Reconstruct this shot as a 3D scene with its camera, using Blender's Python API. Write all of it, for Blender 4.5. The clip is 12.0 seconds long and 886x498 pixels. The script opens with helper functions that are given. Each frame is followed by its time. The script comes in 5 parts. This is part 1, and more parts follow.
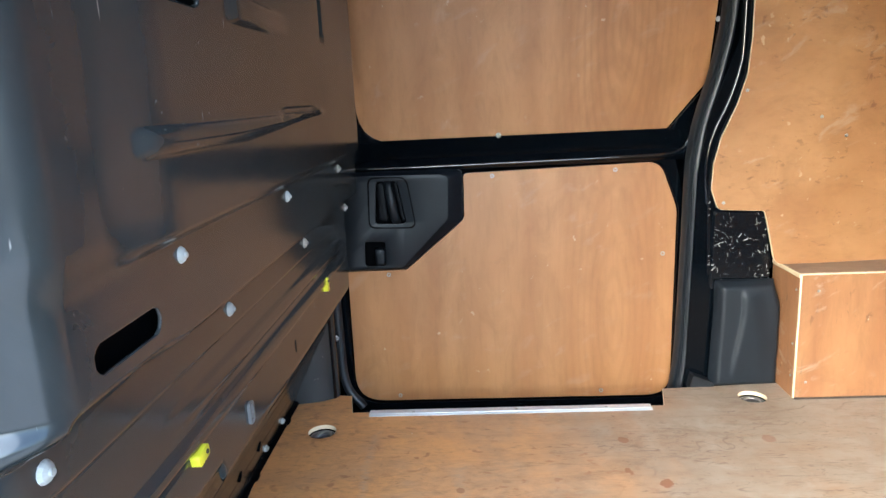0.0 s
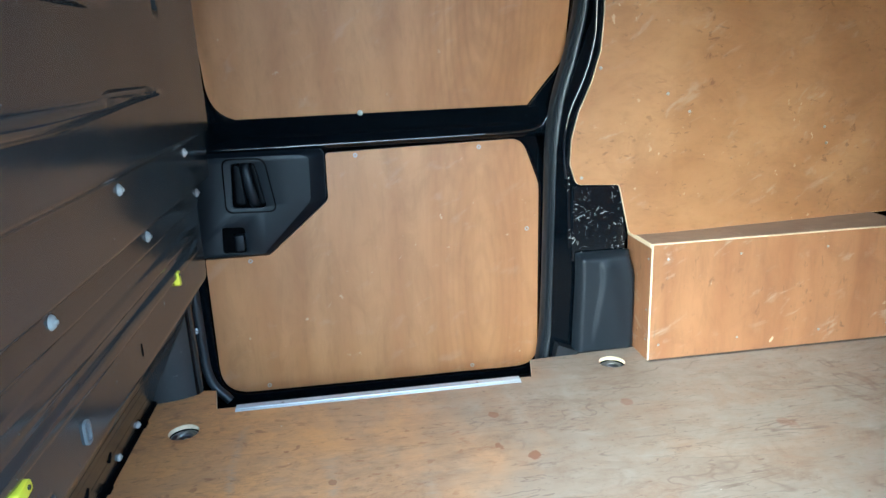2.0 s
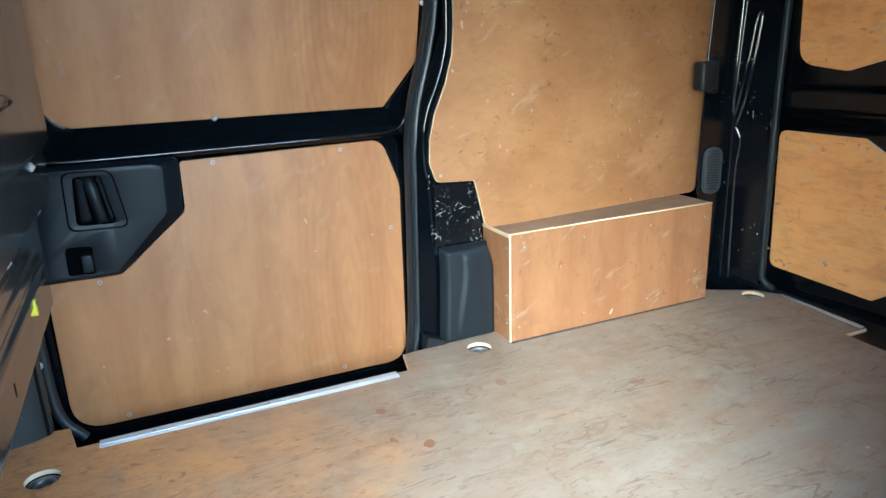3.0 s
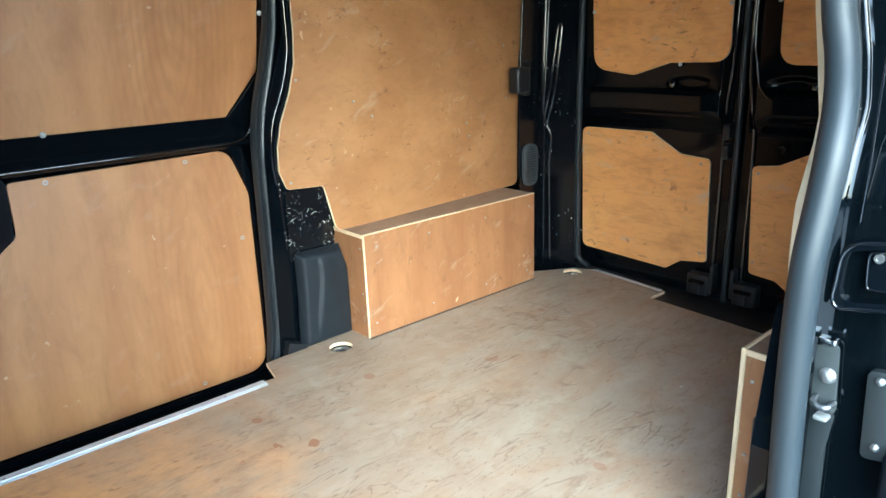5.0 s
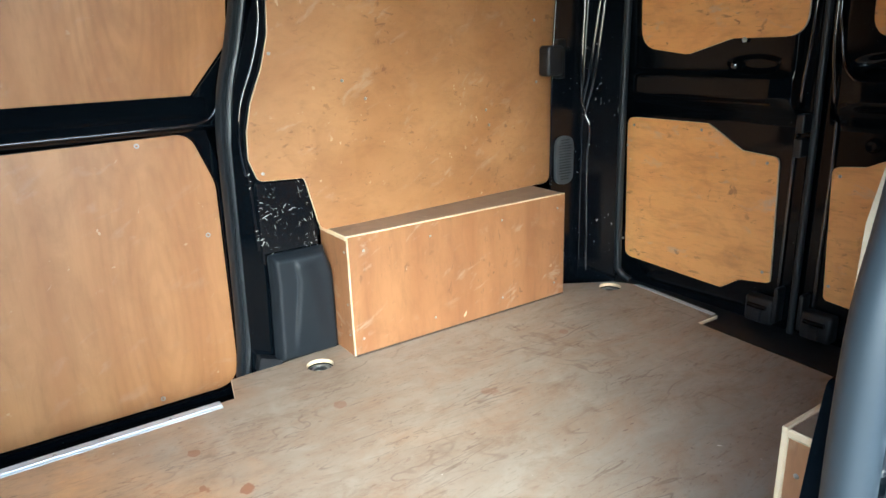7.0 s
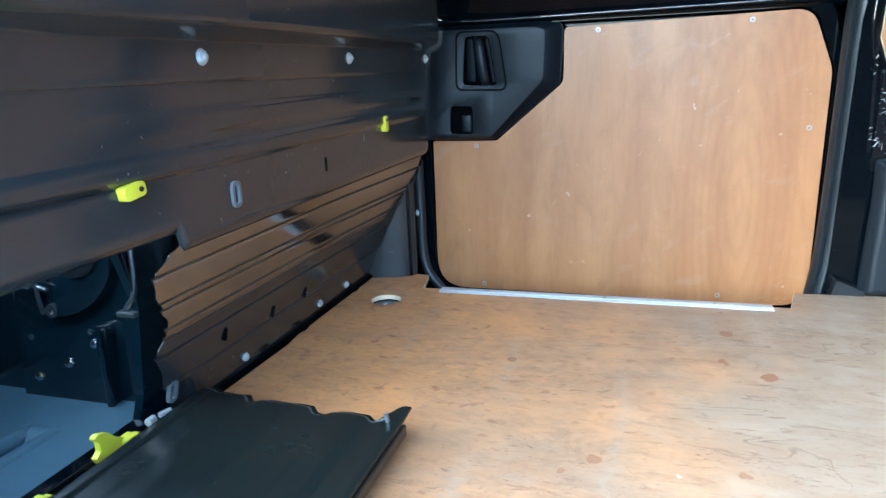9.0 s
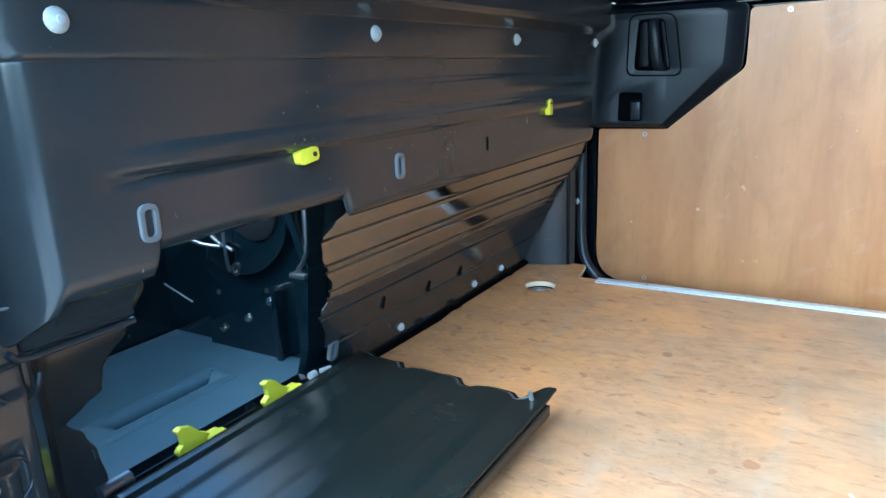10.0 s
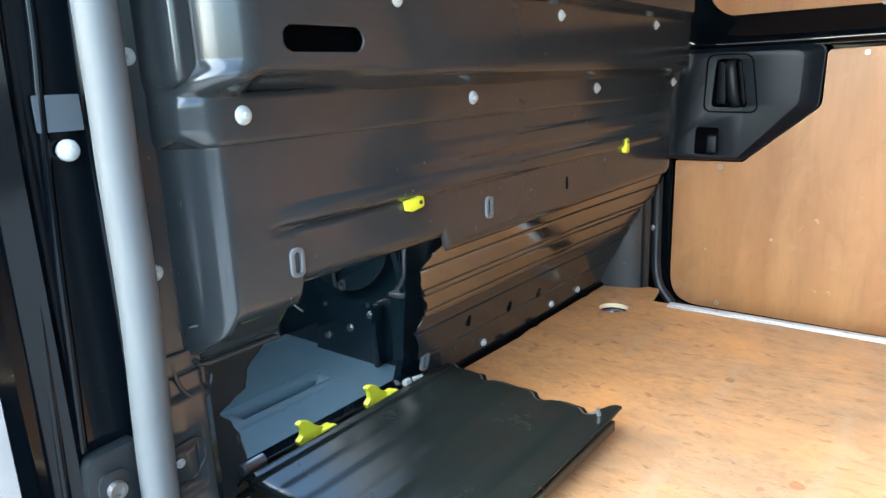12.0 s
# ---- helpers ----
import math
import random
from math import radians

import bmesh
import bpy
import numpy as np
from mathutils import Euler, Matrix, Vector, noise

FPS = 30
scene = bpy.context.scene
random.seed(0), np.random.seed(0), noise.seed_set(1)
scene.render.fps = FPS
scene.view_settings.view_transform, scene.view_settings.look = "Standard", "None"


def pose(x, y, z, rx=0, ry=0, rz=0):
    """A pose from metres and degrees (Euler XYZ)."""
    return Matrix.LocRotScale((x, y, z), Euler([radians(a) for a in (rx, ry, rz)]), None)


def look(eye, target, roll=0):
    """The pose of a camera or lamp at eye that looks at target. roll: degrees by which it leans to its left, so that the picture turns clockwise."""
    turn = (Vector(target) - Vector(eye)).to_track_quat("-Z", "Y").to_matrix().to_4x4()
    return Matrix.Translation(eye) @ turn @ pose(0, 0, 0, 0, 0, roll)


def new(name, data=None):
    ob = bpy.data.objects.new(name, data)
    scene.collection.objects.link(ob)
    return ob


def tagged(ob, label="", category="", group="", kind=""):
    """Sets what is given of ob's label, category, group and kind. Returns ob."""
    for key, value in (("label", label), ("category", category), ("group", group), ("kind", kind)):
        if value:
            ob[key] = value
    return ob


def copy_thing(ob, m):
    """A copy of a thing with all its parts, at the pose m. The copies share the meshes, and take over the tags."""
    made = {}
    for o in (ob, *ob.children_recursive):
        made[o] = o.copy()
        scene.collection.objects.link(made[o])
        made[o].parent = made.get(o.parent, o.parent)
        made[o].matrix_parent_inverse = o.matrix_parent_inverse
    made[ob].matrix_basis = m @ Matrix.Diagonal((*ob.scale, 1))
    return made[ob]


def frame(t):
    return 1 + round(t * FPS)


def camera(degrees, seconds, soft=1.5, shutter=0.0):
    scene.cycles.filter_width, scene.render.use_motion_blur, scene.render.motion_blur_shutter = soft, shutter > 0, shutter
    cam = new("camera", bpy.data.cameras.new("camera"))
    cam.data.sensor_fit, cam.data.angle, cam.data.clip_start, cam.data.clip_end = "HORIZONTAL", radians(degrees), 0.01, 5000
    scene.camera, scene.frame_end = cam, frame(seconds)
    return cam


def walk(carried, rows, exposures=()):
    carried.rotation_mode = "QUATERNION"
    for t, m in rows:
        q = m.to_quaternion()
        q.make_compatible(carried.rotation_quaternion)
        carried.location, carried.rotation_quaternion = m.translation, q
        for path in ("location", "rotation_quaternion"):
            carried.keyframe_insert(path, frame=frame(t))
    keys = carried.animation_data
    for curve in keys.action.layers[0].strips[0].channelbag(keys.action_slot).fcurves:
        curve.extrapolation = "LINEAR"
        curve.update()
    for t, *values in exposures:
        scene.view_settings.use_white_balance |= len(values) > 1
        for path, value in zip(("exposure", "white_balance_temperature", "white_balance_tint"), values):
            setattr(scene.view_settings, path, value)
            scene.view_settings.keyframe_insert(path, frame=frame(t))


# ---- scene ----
cam = camera(66.6, 12.0)
PATH = [
    (0, (0.074, 0.11, 0.839), (-0.032, 2.057, 0.396), -2.8),
    (0.5, (0.117, 0.118, 0.847), (0.079, 2.061, 0.373), -2.7),
    (1, (0.159, 0.126, 0.85), (0.212, 2.059, 0.337), -2.7),
    (1.5, (0.156, 0.14, 0.849), (0.299, 2.062, 0.312), -2.5),
    (2, (0.107, 0.154, 0.86), (0.356, 2.061, 0.313), -2.4),
    (2.5, (0.034, 0.18, 0.868), (0.516, 2.039, 0.308), -2.3),
    (3, (-0.05, 0.163, 0.875), (0.725, 1.916, 0.307), -2.1),
    (3.5, (-0.118, 0.17, 0.884), (0.851, 1.824, 0.313), -2.1),
    (3.7, (-0.144, 0.175, 0.891), (0.879, 1.795, 0.317), -2.2),
    (5.3, (-0.209, 0.153, 0.904), (1.073, 1.57, 0.314), -2.0),
    (5.5, (-0.206, 0.175, 0.897), (1.095, 1.574, 0.306), -1.9),
    (5.8, (-0.152, 0.162, 0.88), (1.15, 1.562, 0.296), -1.8),
    (6, (-0.103, 0.173, 0.882), (1.192, 1.574, 0.283), -1.8),
    (6.5, (0.029, 0.216, 0.857), (1.283, 1.657, 0.262), -1.9),
    (7, (0.163, 0.27, 0.828), (1.227, 1.859, 0.241), -2.0),
    (7.5, (0.238, 0.29, 0.748), (0.779, 2.138, 0.209), -2.5),
    (7.7, (0.258, 0.291, 0.715), (0.613, 2.186, 0.183), -2.7),
    (9.3, (0.253, 0.261, 0.513), (-0.498, 2.043, 0.004), -2.5),
    (9.5, (0.256, 0.263, 0.508), (-0.598, 1.999, 0.002), -2.6),
    (10, (0.265, 0.258, 0.508), (-0.747, 1.908, 0.003), -2.5),
    (10.5, (0.27, 0.252, 0.509), (-0.822, 1.852, 0.012), -2.6),
    (11, (0.274, 0.249, 0.516), (-0.869, 1.814, 0.022), -2.5),
    (11.5, (0.281, 0.232, 0.528), (-0.897, 1.773, 0.039), -2.5),
    (12, (0.334, 0.137, 0.588), (-0.87, 1.659, 0.104), -2.4),
]
EXPOSURES = [(0, 3.1, 5350, 3), (0.5, 3.06, 4880, -3), (1, 3.05, 4650, -6), (2.5, 3.04, 4480, -8), (3, 3.09, 4600, -7), (3.5, 3.11, 4780, -5), (5.5, 3.10, 4850, -8),
             (6, 3.07, 5030, -7), (6.5, 3.06, 5250, -4), (7, 3.09, 4980, -4), (7.5, 3.15, 4600, -4), (9.5, 3.28, 4430, -6), (10.5, 3.43, 4700, -10), (11, 3.48, 5150, -6),
             (11.5, 3.52, 5650, 0), (12, 3.57, 5550, -1)]
walk(cam, [(t, look(eye, target, roll)) for t, eye, target, roll in PATH], EXPOSURES)

# ---- world and light: overcast daylight through the open side door and the cab windows ----
world = bpy.data.worlds.new("sky")
scene.world = world
world.use_nodes = True
wn = world.node_tree.nodes
sky = wn.new("ShaderNodeTexSky")
sky.sky_type = "NISHITA"
sky.sun_disc = False
sky.sun_elevation, sky.sun_rotation = radians(29), radians(214)
sky.dust_density = 3.0
world.node_tree.links.new(sky.outputs[0], wn["Background"].inputs[0])
wn["Background"].inputs[1].default_value = 0.15
sun = new("sun", bpy.data.lights.new("sun", "SUN"))
sun.data.energy, sun.data.angle, sun.data.color = 1.45, radians(115), (1.0, 0.98, 0.95)
sun.matrix_world = look((-2.28, -3.38, 2.26), (0, 0, 0))

# ---- materials ----
def node_mat(name, rough=0.5, metal=0.0, colour=(0.5, 0.5, 0.5)):
    m = bpy.data.materials.new(name)
    m.use_nodes = True
    nt = m.node_tree
    b = nt.nodes["Principled BSDF"]
    b.inputs["Roughness"].default_value = rough
    b.inputs["Metallic"].default_value = metal
    b.inputs["Base Color"].default_value = (*colour, 1)
    return m, nt, b


class Net:
    """Short hand for wiring a node tree."""

    def __init__(self, nt):
        self.nt = nt
        self.coord = nt.nodes.new("ShaderNodeTexCoord").outputs["Object"]

    def put(self, sock, value):
        if isinstance(value, (int, float)):
            sock.default_value = value
        elif isinstance(value, tuple):
            sock.default_value = value if len(value) != 3 or sock.type != "RGBA" else (*value, 1)
        else:
            self.nt.links.new(value, sock)

    def mapped(self, scale, turn=(0, 0, 0), shift=(0, 0, 0), source=None):
        n = self.nt.nodes.new("ShaderNodeMapping")
        self.put(n.inputs["Vector"], source or self.coord)
        n.inputs["Scale"].default_value = scale
        n.inputs["Rotation"].default_value = [radians(a) for a in turn]
        n.inputs["Location"].default_value = shift
        return n.outputs[0]

    def noise(self, vec, scale, detail=4.0, rough=0.55, warp=0.0):
        n = self.nt.nodes.new("ShaderNodeTexNoise")
        self.put(n.inputs["Vector"], vec)
        for k, v in (("Scale", scale), ("Detail", detail), ("Roughness", rough), ("Distortion", warp)):
            n.inputs[k].default_value = v
        return n.outputs["Fac"]

    def wave(self, vec, scale, warp, detail=3.0):
        n = self.nt.nodes.new("ShaderNodeTexWave")
        self.put(n.inputs["Vector"], vec)
        n.bands_direction = "X"
        for k, v in (("Scale", scale), ("Distortion", warp), ("Detail", detail), ("Detail Scale", 1.2)):
            n.inputs[k].default_value = v
        return n.outputs["Fac"]

    def ramp(self, fac, lo, hi, a=0.0, b=1.0):
        n = self.nt.nodes.new("ShaderNodeMapRange")
        self.put(n.inputs["Value"], fac)
        for k, v in (("From Min", lo), ("From Max", hi), ("To Min", a), ("To Max", b)):
            n.inputs[k].default_value = v
        return n.outputs["Result"]

    def math(self, op, a, b=0.0):
        n = self.nt.nodes.new("ShaderNodeMath")
        n.operation = op
        self.put(n.inputs[0], a)
        self.put(n.inputs[1], b)
        return n.outputs[0]

    def mix(self, fac, a, b):
        n = self.nt.nodes.new("ShaderNodeMix")
        n.data_type = "RGBA"
        self.put(n.inputs["Factor"], fac)
        self.put(n.inputs["A"], a)
        self.put(n.inputs["B"], b)
        return n.outputs["Result"]

    def bump(self, height, strength, distance, bsdf):
        n = self.nt.nodes.new("ShaderNodeBump")
        self.put(n.inputs["Height"], height)
        n.inputs["Strength"].default_value = strength
        n.inputs["Distance"].default_value = distance
        self.nt.links.new(n.outputs[0], bsdf.inputs["Normal"])

    def away(self, point):
        n = self.nt.nodes.new("ShaderNodeVectorMath")
        n.operation = "DISTANCE"
        self.put(n.inputs[0], self.coord)
        n.inputs[1].default_value = point
        return n.outputs["Value"]

    def axis(self, i):
        n = self.nt.nodes.new("ShaderNodeSeparateXYZ")
        self.put(n.inputs[0], self.coord)
        return n.outputs[i]


def plywood(name, light, mid, dark, grain, figure=0.6, marks=0.3, rough=0.45, seed=0.0, cathedral=(), wear=0.5):
    """Varnished plywood; grain: scale of the figure along x, y, z (small along the grain)."""
    m, nt, b = node_mat(name, rough)
    n = Net(nt)
    v = n.mapped(grain, shift=(seed, seed * 1.7, seed * 0.6))
    bands = n.math("ADD", n.math("MULTIPLY", n.noise(v, 3.4, 3.0, 0.5, 0.5), 0.75), n.math("MULTIPLY", n.wave(v, 0.8, 11.0), 0.28))
    fine = n.noise(n.mapped(tuple(g * 9 for g in grain)), 3.0, 5.0)
    cloud = n.noise(n.mapped((1, 1, 1), shift=(seed, 0, seed)), 3.2, 5.0, 0.6)
    col = n.mix(n.ramp(bands, 0.3, 0.72, 0.0, figure), light, mid)
    col = n.mix(n.ramp(cloud, 0.35, 0.75, 0.0, 0.55), col, mid)
    mottle = n.noise(n.mapped(tuple(1.0 + 0.6 * g for g in grain), shift=(seed, 2, 5)), 4.2, 7.0, 0.68, 0.8)
    col = n.mix(n.ramp(mottle, 0.48, 0.74, 0.0, 0.68), col, tuple(0.55 * m_ + 0.45 * d_ for m_, d_ in zip(mid, dark)))
    col = n.mix(n.ramp(mottle, 0.20, 0.44, 0.30, 0.0), col, tuple(min(1.0, c * 1.12) for c in light))
    col = n.mix(n.ramp(fine, 0.5, 0.85, 0.0, 0.30), col, dark)
    for centre, strength in cathedral:
        ring = n.nt.nodes.new("ShaderNodeTexWave")
        ring.wave_type, ring.rings_direction = "RINGS", "Y"
        n.put(ring.inputs["Vector"], n.mapped((5.2, 1.0, 1.15), shift=(-5.2 * centre[0], 0, -1.15 * centre[1])))
        for k_, v_ in (("Scale", 3.2), ("Distortion", 2.2), ("Detail", 3.0), ("Detail Scale", 1.4)):
            ring.inputs[k_].default_value = v_
        near = n.math("MULTIPLY", n.ramp(n.math("ABSOLUTE", n.math("SUBTRACT", n.axis(0), centre[0])), 0.10, 0.20, 1.0, 0.0), n.ramp(n.axis(2), centre[1] - 0.5, centre[1] - 0.3))
        col = n.mix(n.math("MULTIPLY", n.ramp(ring.outputs["Fac"], 0.35, 0.95, 0.0, strength), near), col, tuple(0.5 * a_ + 0.5 * b_ for a_, b_ in zip(mid, dark)))
    spots = n.noise(n.mapped((1, 1, 1), shift=(3 + seed, 1, 2)), 26.0, 3.0, 0.6, 0.4)
    gate = n.noise(n.coord, 5.0, 2.0)
    speck = n.math("MULTIPLY", n.ramp(spots, 0.64, 0.71), n.ramp(gate, 0.42, 0.56, 0.0, marks * 0.8))
    col = n.mix(speck, col, dark)
    dash = n.noise(n.mapped(tuple(3.0 + 9.0 * g for g in grain), turn=(0, 12, 0), shift=(seed, 4, 2)), 2.2, 3.0, 0.6, 0.6)
    col = n.mix(n.math("MULTIPLY", n.ramp(dash, 0.63, 0.70), n.ramp(gate, 0.40, 0.55, 0.0, marks * 0.75)), col, dark)
    scuff = n.math("MULTIPLY", n.ramp(n.noise(n.mapped((1, 1, 1), shift=(9, 4, seed)), 40.0, 2.0), 0.70, 0.74), n.ramp(gate, 0.5, 0.62, 0.0, 0.32))
    col = n.mix(scuff, col, (0.72, 0.58, 0.40))
    # long soft knocks rubbed grey and short bright nicks
    rub = n.noise(n.mapped((2.2, 2.2, 5.0), shift=(seed, 3, 1), source=n.mapped((1, 1, 1), turn=(0, 30, 0))), 5.0, 4.0, 0.6, 0.5)
    col = n.mix(n.math("MULTIPLY", n.ramp(rub, 0.58, 0.70), n.ramp(gate, 0.38, 0.54, 0.0, wear * 0.75)), col, (0.46, 0.38, 0.30))
    nick = n.noise(n.mapped((24, 24, 70), shift=(1, seed, 4), source=n.mapped((1, 1, 1), turn=(0, 50, 0))), 1.0, 2.0, 0.5, 0.8)
    gate2 = n.noise(n.mapped((1, 1, 1), shift=(seed, 8, 3)), 8.0, 2.0)
    col = n.mix(n.math("MULTIPLY", n.ramp(nick, 0.745, 0.775), n.ramp(gate2, 0.52, 0.62, 0.0, wear)), col, (0.74, 0.62, 0.46))
    nt.links.new(col, b.inputs["Base Color"])
    nt.links.new(n.ramp(cloud, 0.3, 0.8, rough - 0.08, rough + 0.16), b.inputs["Roughness"])
    n.bump(fine, 0.12, 0.0006, b)
    return m


def worn_floor_material():
    m, nt, b = node_mat("worn_floor_plywood", 0.55)
    n = Net(nt)
    # varnish is orange, and brightened to offset weak light near the bulkhead
    varnish, bare, grey = (0.66, 0.318, 0.108), (0.328, 0.227, 0.146), (0.308, 0.260, 0.208)
    pale, brown = (0.405, 0.350, 0.280), (0.245, 0.160, 0.100)
    cloud = n.noise(n.coord, 2.6, 7.0, 0.62, 0.4)
    patch = n.noise(n.mapped((2.0, 3.4, 1), shift=(3, 8, 1)), 2.2, 8.0, 0.72, 0.9)
    streak = n.noise(n.mapped((1.2, 5.0, 1.0)), 3.0, 9.0, 0.75, 0.8)
    fine = n.noise(n.mapped((12, 30, 5)), 2.2, 7.0, 0.72, 0.9)
    gate = n.noise(n.mapped((1, 1, 1), shift=(5, 7, 0)), 3.4, 3.0)
    gate2 = n.noise(n.mapped((1, 1, 1), shift=(15, 2, 0)), 5.0, 3.0)
    # traffic has worn the varnish off towards the back and the doorway
    wear = n.math("ADD", n.ramp(n.axis(0), -0.28, 0.68, 0.0, 0.95), n.ramp(cloud, 0.3, 0.7, -0.30, 0.30))
    wear = n.math("ADD", wear, n.ramp(n.axis(1), 1.35, 0.75, 0.0, 0.06))
    wear = n.ramp(wear, 0.08, 0.80)
    col = n.mix(wear, varnish, bare)
    col = n.mix(n.math("MULTIPLY", wear, n.ramp(n.axis(0), 0.2, 1.1, 0.15, 0.95)), col, grey)
    col = n.mix(n.math("MULTIPLY", n.ramp(patch, 0.46, 0.68, 0.0, 0.62), n.ramp(wear, 0.0, 0.6, 0.32, 1.0)), col, (0.300, 0.175, 0.098))
    col = n.mix(n.math("MULTIPLY", n.ramp(streak, 0.50, 0.70, 0.0, 0.28), n.ramp(wear, 0.0, 0.8, 0.15, 1.0)), col, pale)
    col = n.mix(n.math("MULTIPLY", n.ramp(fine, 0.44, 0.68, 0.0, 0.52), n.math("MULTIPLY", n.ramp(wear, 0.3, 0.95, 1.0, 0.45), n.ramp(gate, 0.36, 0.60, 0.30, 1.0))), col, n.mix(wear, (0.27, 0.135, 0.070), (0.215, 0.150, 0.098)))
    blotch = n.noise(n.mapped((1.0, 1.3, 1.0), shift=(21, 4, 0)), 7.0, 5.0, 0.6, 0.6)
    col = n.mix(n.math("MULTIPLY", n.ramp(blotch, 0.52, 0.70, 0.0, 0.42), n.ramp(wear, 0.1, 0.9, 0.10, 1.0)), col, pale)
    col = n.mix(n.math("MULTIPLY", n.ramp(blotch, 0.28, 0.46, 0.32, 0.0), n.ramp(wear, 0.0, 0.6, 0.4, 1.0)), col, brown)
    # broad faint figure of the rotary-cut veneer
    figure = n.wave(n.mapped((0.55, 1.9, 1.0), turn=(0, 0, 82), shift=(1.3, 0.4, 0)), 1.5, 9.0, 4.0)
    col = n.mix(n.math("MULTIPLY", n.ramp(figure, 0.62, 0.95, 0.0, 0.14), n.ramp(gate2, 0.40, 0.60, 0.2, 1.0)), col, (0.225, 0.130, 0.075))
    # thin wandering lines of the veneer, mostly along the van
    for scale, shift, sc, strength in (((0.7, 4.6, 1.0), 0.0, 1.5, 0.62), ((0.9, 6.5, 1.0), 4.0, 2.0, 0.58), ((1.5, 1.5, 1.0), 9.0, 1.3, 0.45), ((1.4, 9.0, 1.0), 13.0, 2.4, 0.52)):
        src = n.noise(n.mapped(scale, shift=(2 + shift, shift, 0)), sc, 4.0, 0.55, 0.7)
        own = n.noise(n.mapped((1, 1, 1), shift=(shift, 3 + shift, 0)), 4.0, 3.0, 0.6)
        line = n.math("ABSOLUTE", n.math("SUBTRACT", src, 0.5))
        col = n.mix(n.math("MULTIPLY", n.ramp(line, 0.0, 0.007, strength, 0.0), n.math("MULTIPLY", n.ramp(own, 0.46, 0.57), n.ramp(wear, 0.2, 0.9, 0.30, 1.0))), col, (0.115, 0.068, 0.042))
    # pale tracks rubbed over the ribs under the sheet
    for x0, w in ((-0.20, 0.014), (0.02, 0.022), (0.22, 0.018), (0.47, 0.024), (0.62, 0.030)):
        d = n.math("ABSOLUTE", n.math("SUBTRACT", n.math("ADD", n.axis(0), n.ramp(cloud, 0.0, 1.0, -0.05, 0.05)), x0))
        col = n.mix(n.math("MULTIPLY", n.ramp(d, 0.0, w, 0.40, 0.0), n.math("MULTIPLY", n.ramp(gate, 0.44, 0.58), n.ramp(fine, 0.35, 0.6))), col, pale)
    # short dark dashes, scuffs and trodden dirt
    dash = n.noise(n.mapped((9, 38, 1), shift=(6, 1, 0)), 1.6, 3.0, 0.6, 0.5)
    col = n.mix(n.math("MULTIPLY", n.ramp(dash, 0.62, 0.68, 0.0, 0.36), n.ramp(gate2, 0.46, 0.60)), col, (0.16, 0.085, 0.045))
    tick = n.noise(n.mapped((20, 70, 1), shift=(3, 5, 0)), 1.3, 3.0, 0.6, 1.2)
    col = n.mix(n.math("MULTIPLY", n.ramp(tick, 0.63, 0.69, 0.0, 0.62), n.ramp(patch, 0.46, 0.58, 0.10, 1.0)), col, (0.13, 0.072, 0.042))
    grit = n.noise(n.mapped((30, 46, 1), shift=(11, 5, 0)), 1.6, 4.0, 0.7, 0.4)
    col = n.mix(n.math("MULTIPLY", n.ramp(grit, 0.58, 0.72, 0.0, 0.5), n.ramp(cloud, 0.40, 0.58, 0.25, 1.0)), col, (0.15, 0.085, 0.05))
    dirt = n.noise(n.mapped((2.2, 4.2, 1.0), shift=(1, 2, 3)), 4.0, 6.0, 0.72, 0.6)
    col = n.mix(n.math("MULTIPLY", n.ramp(dirt, 0.53, 0.70), n.ramp(gate, 0.40, 0.56, 0.0, 0.50)), col, (0.22, 0.135, 0.082))
    # soft brown smudges in the worn part
    smudge = n.noise(n.mapped((1.0, 1.5, 1.0), shift=(31, 6, 0)), 5.5, 9.0, 0.74, 1.2)
    col = n.mix(n.math("MULTIPLY", n.ramp(smudge, 0.51, 0.68, 0.0, 0.70), n.math("MULTIPLY", n.ramp(wear, 0.2, 0.8, 0.2, 1.0), n.ramp(gate, 0.42, 0.60, 0.1, 1.0))), col, (0.185, 0.120, 0.072))
    # scattered small reddish spots
    spot = n.noise(n.mapped((16, 26, 1), shift=(4, 9, 0)), 1.5, 3.0, 0.5, 0.6)
    col = n.mix(n.math("MULTIPLY", n.ramp(spot, 0.60, 0.67, 0.0, 0.6), n.math("MULTIPLY", n.ramp(wear, 0.35, 0.95, 1.0, 0.12), n.ramp(gate2, 0.38, 0.54, 0.15, 1.0))), col, (0.25, 0.100, 0.045))
    fleck = n.noise(n.mapped((1, 1, 1), shift=(7, 3, 2)), 55.0, 2.0)
    col = n.mix(n.math("MULTIPLY", n.ramp(fleck, 0.74, 0.77, 0.0, 0.8), n.ramp(gate2, 0.5, 0.6)), col, (0.75, 0.68, 0.58))
    # rusty drip stains
    jog = n.ramp(n.noise(n.coord, 26.0, 3.0), 0.2, 0.8, -0.014, 0.014)
    for x0, y0, r, strength in ((0.462, 1.436, 0.018, 0.8), (0.390, 1.486, 0.014, 0.75), (0.407, 1.626, 0.012, 0.65), (1.079, 1.446, 0.024, 0.35),
                                (0.752, 1.622, 0.018, 0.5), (0.871, 0.908, 0.014, 0.4), (-0.093, 1.563, 0.010, 0.6), (0.016, 1.428, 0.009, 0.6),
                                (0.191, 1.116, 0.013, 0.6), (0.385, 1.123, 0.010, 0.6), (0.028, 1.192, 0.008, 0.5), (0.150, 1.074, 0.007, 0.5), (1.469, 1.593, 0.016, 0.4)):
        d = n.math("ADD", n.away((x0, y0, 0.0)), jog)
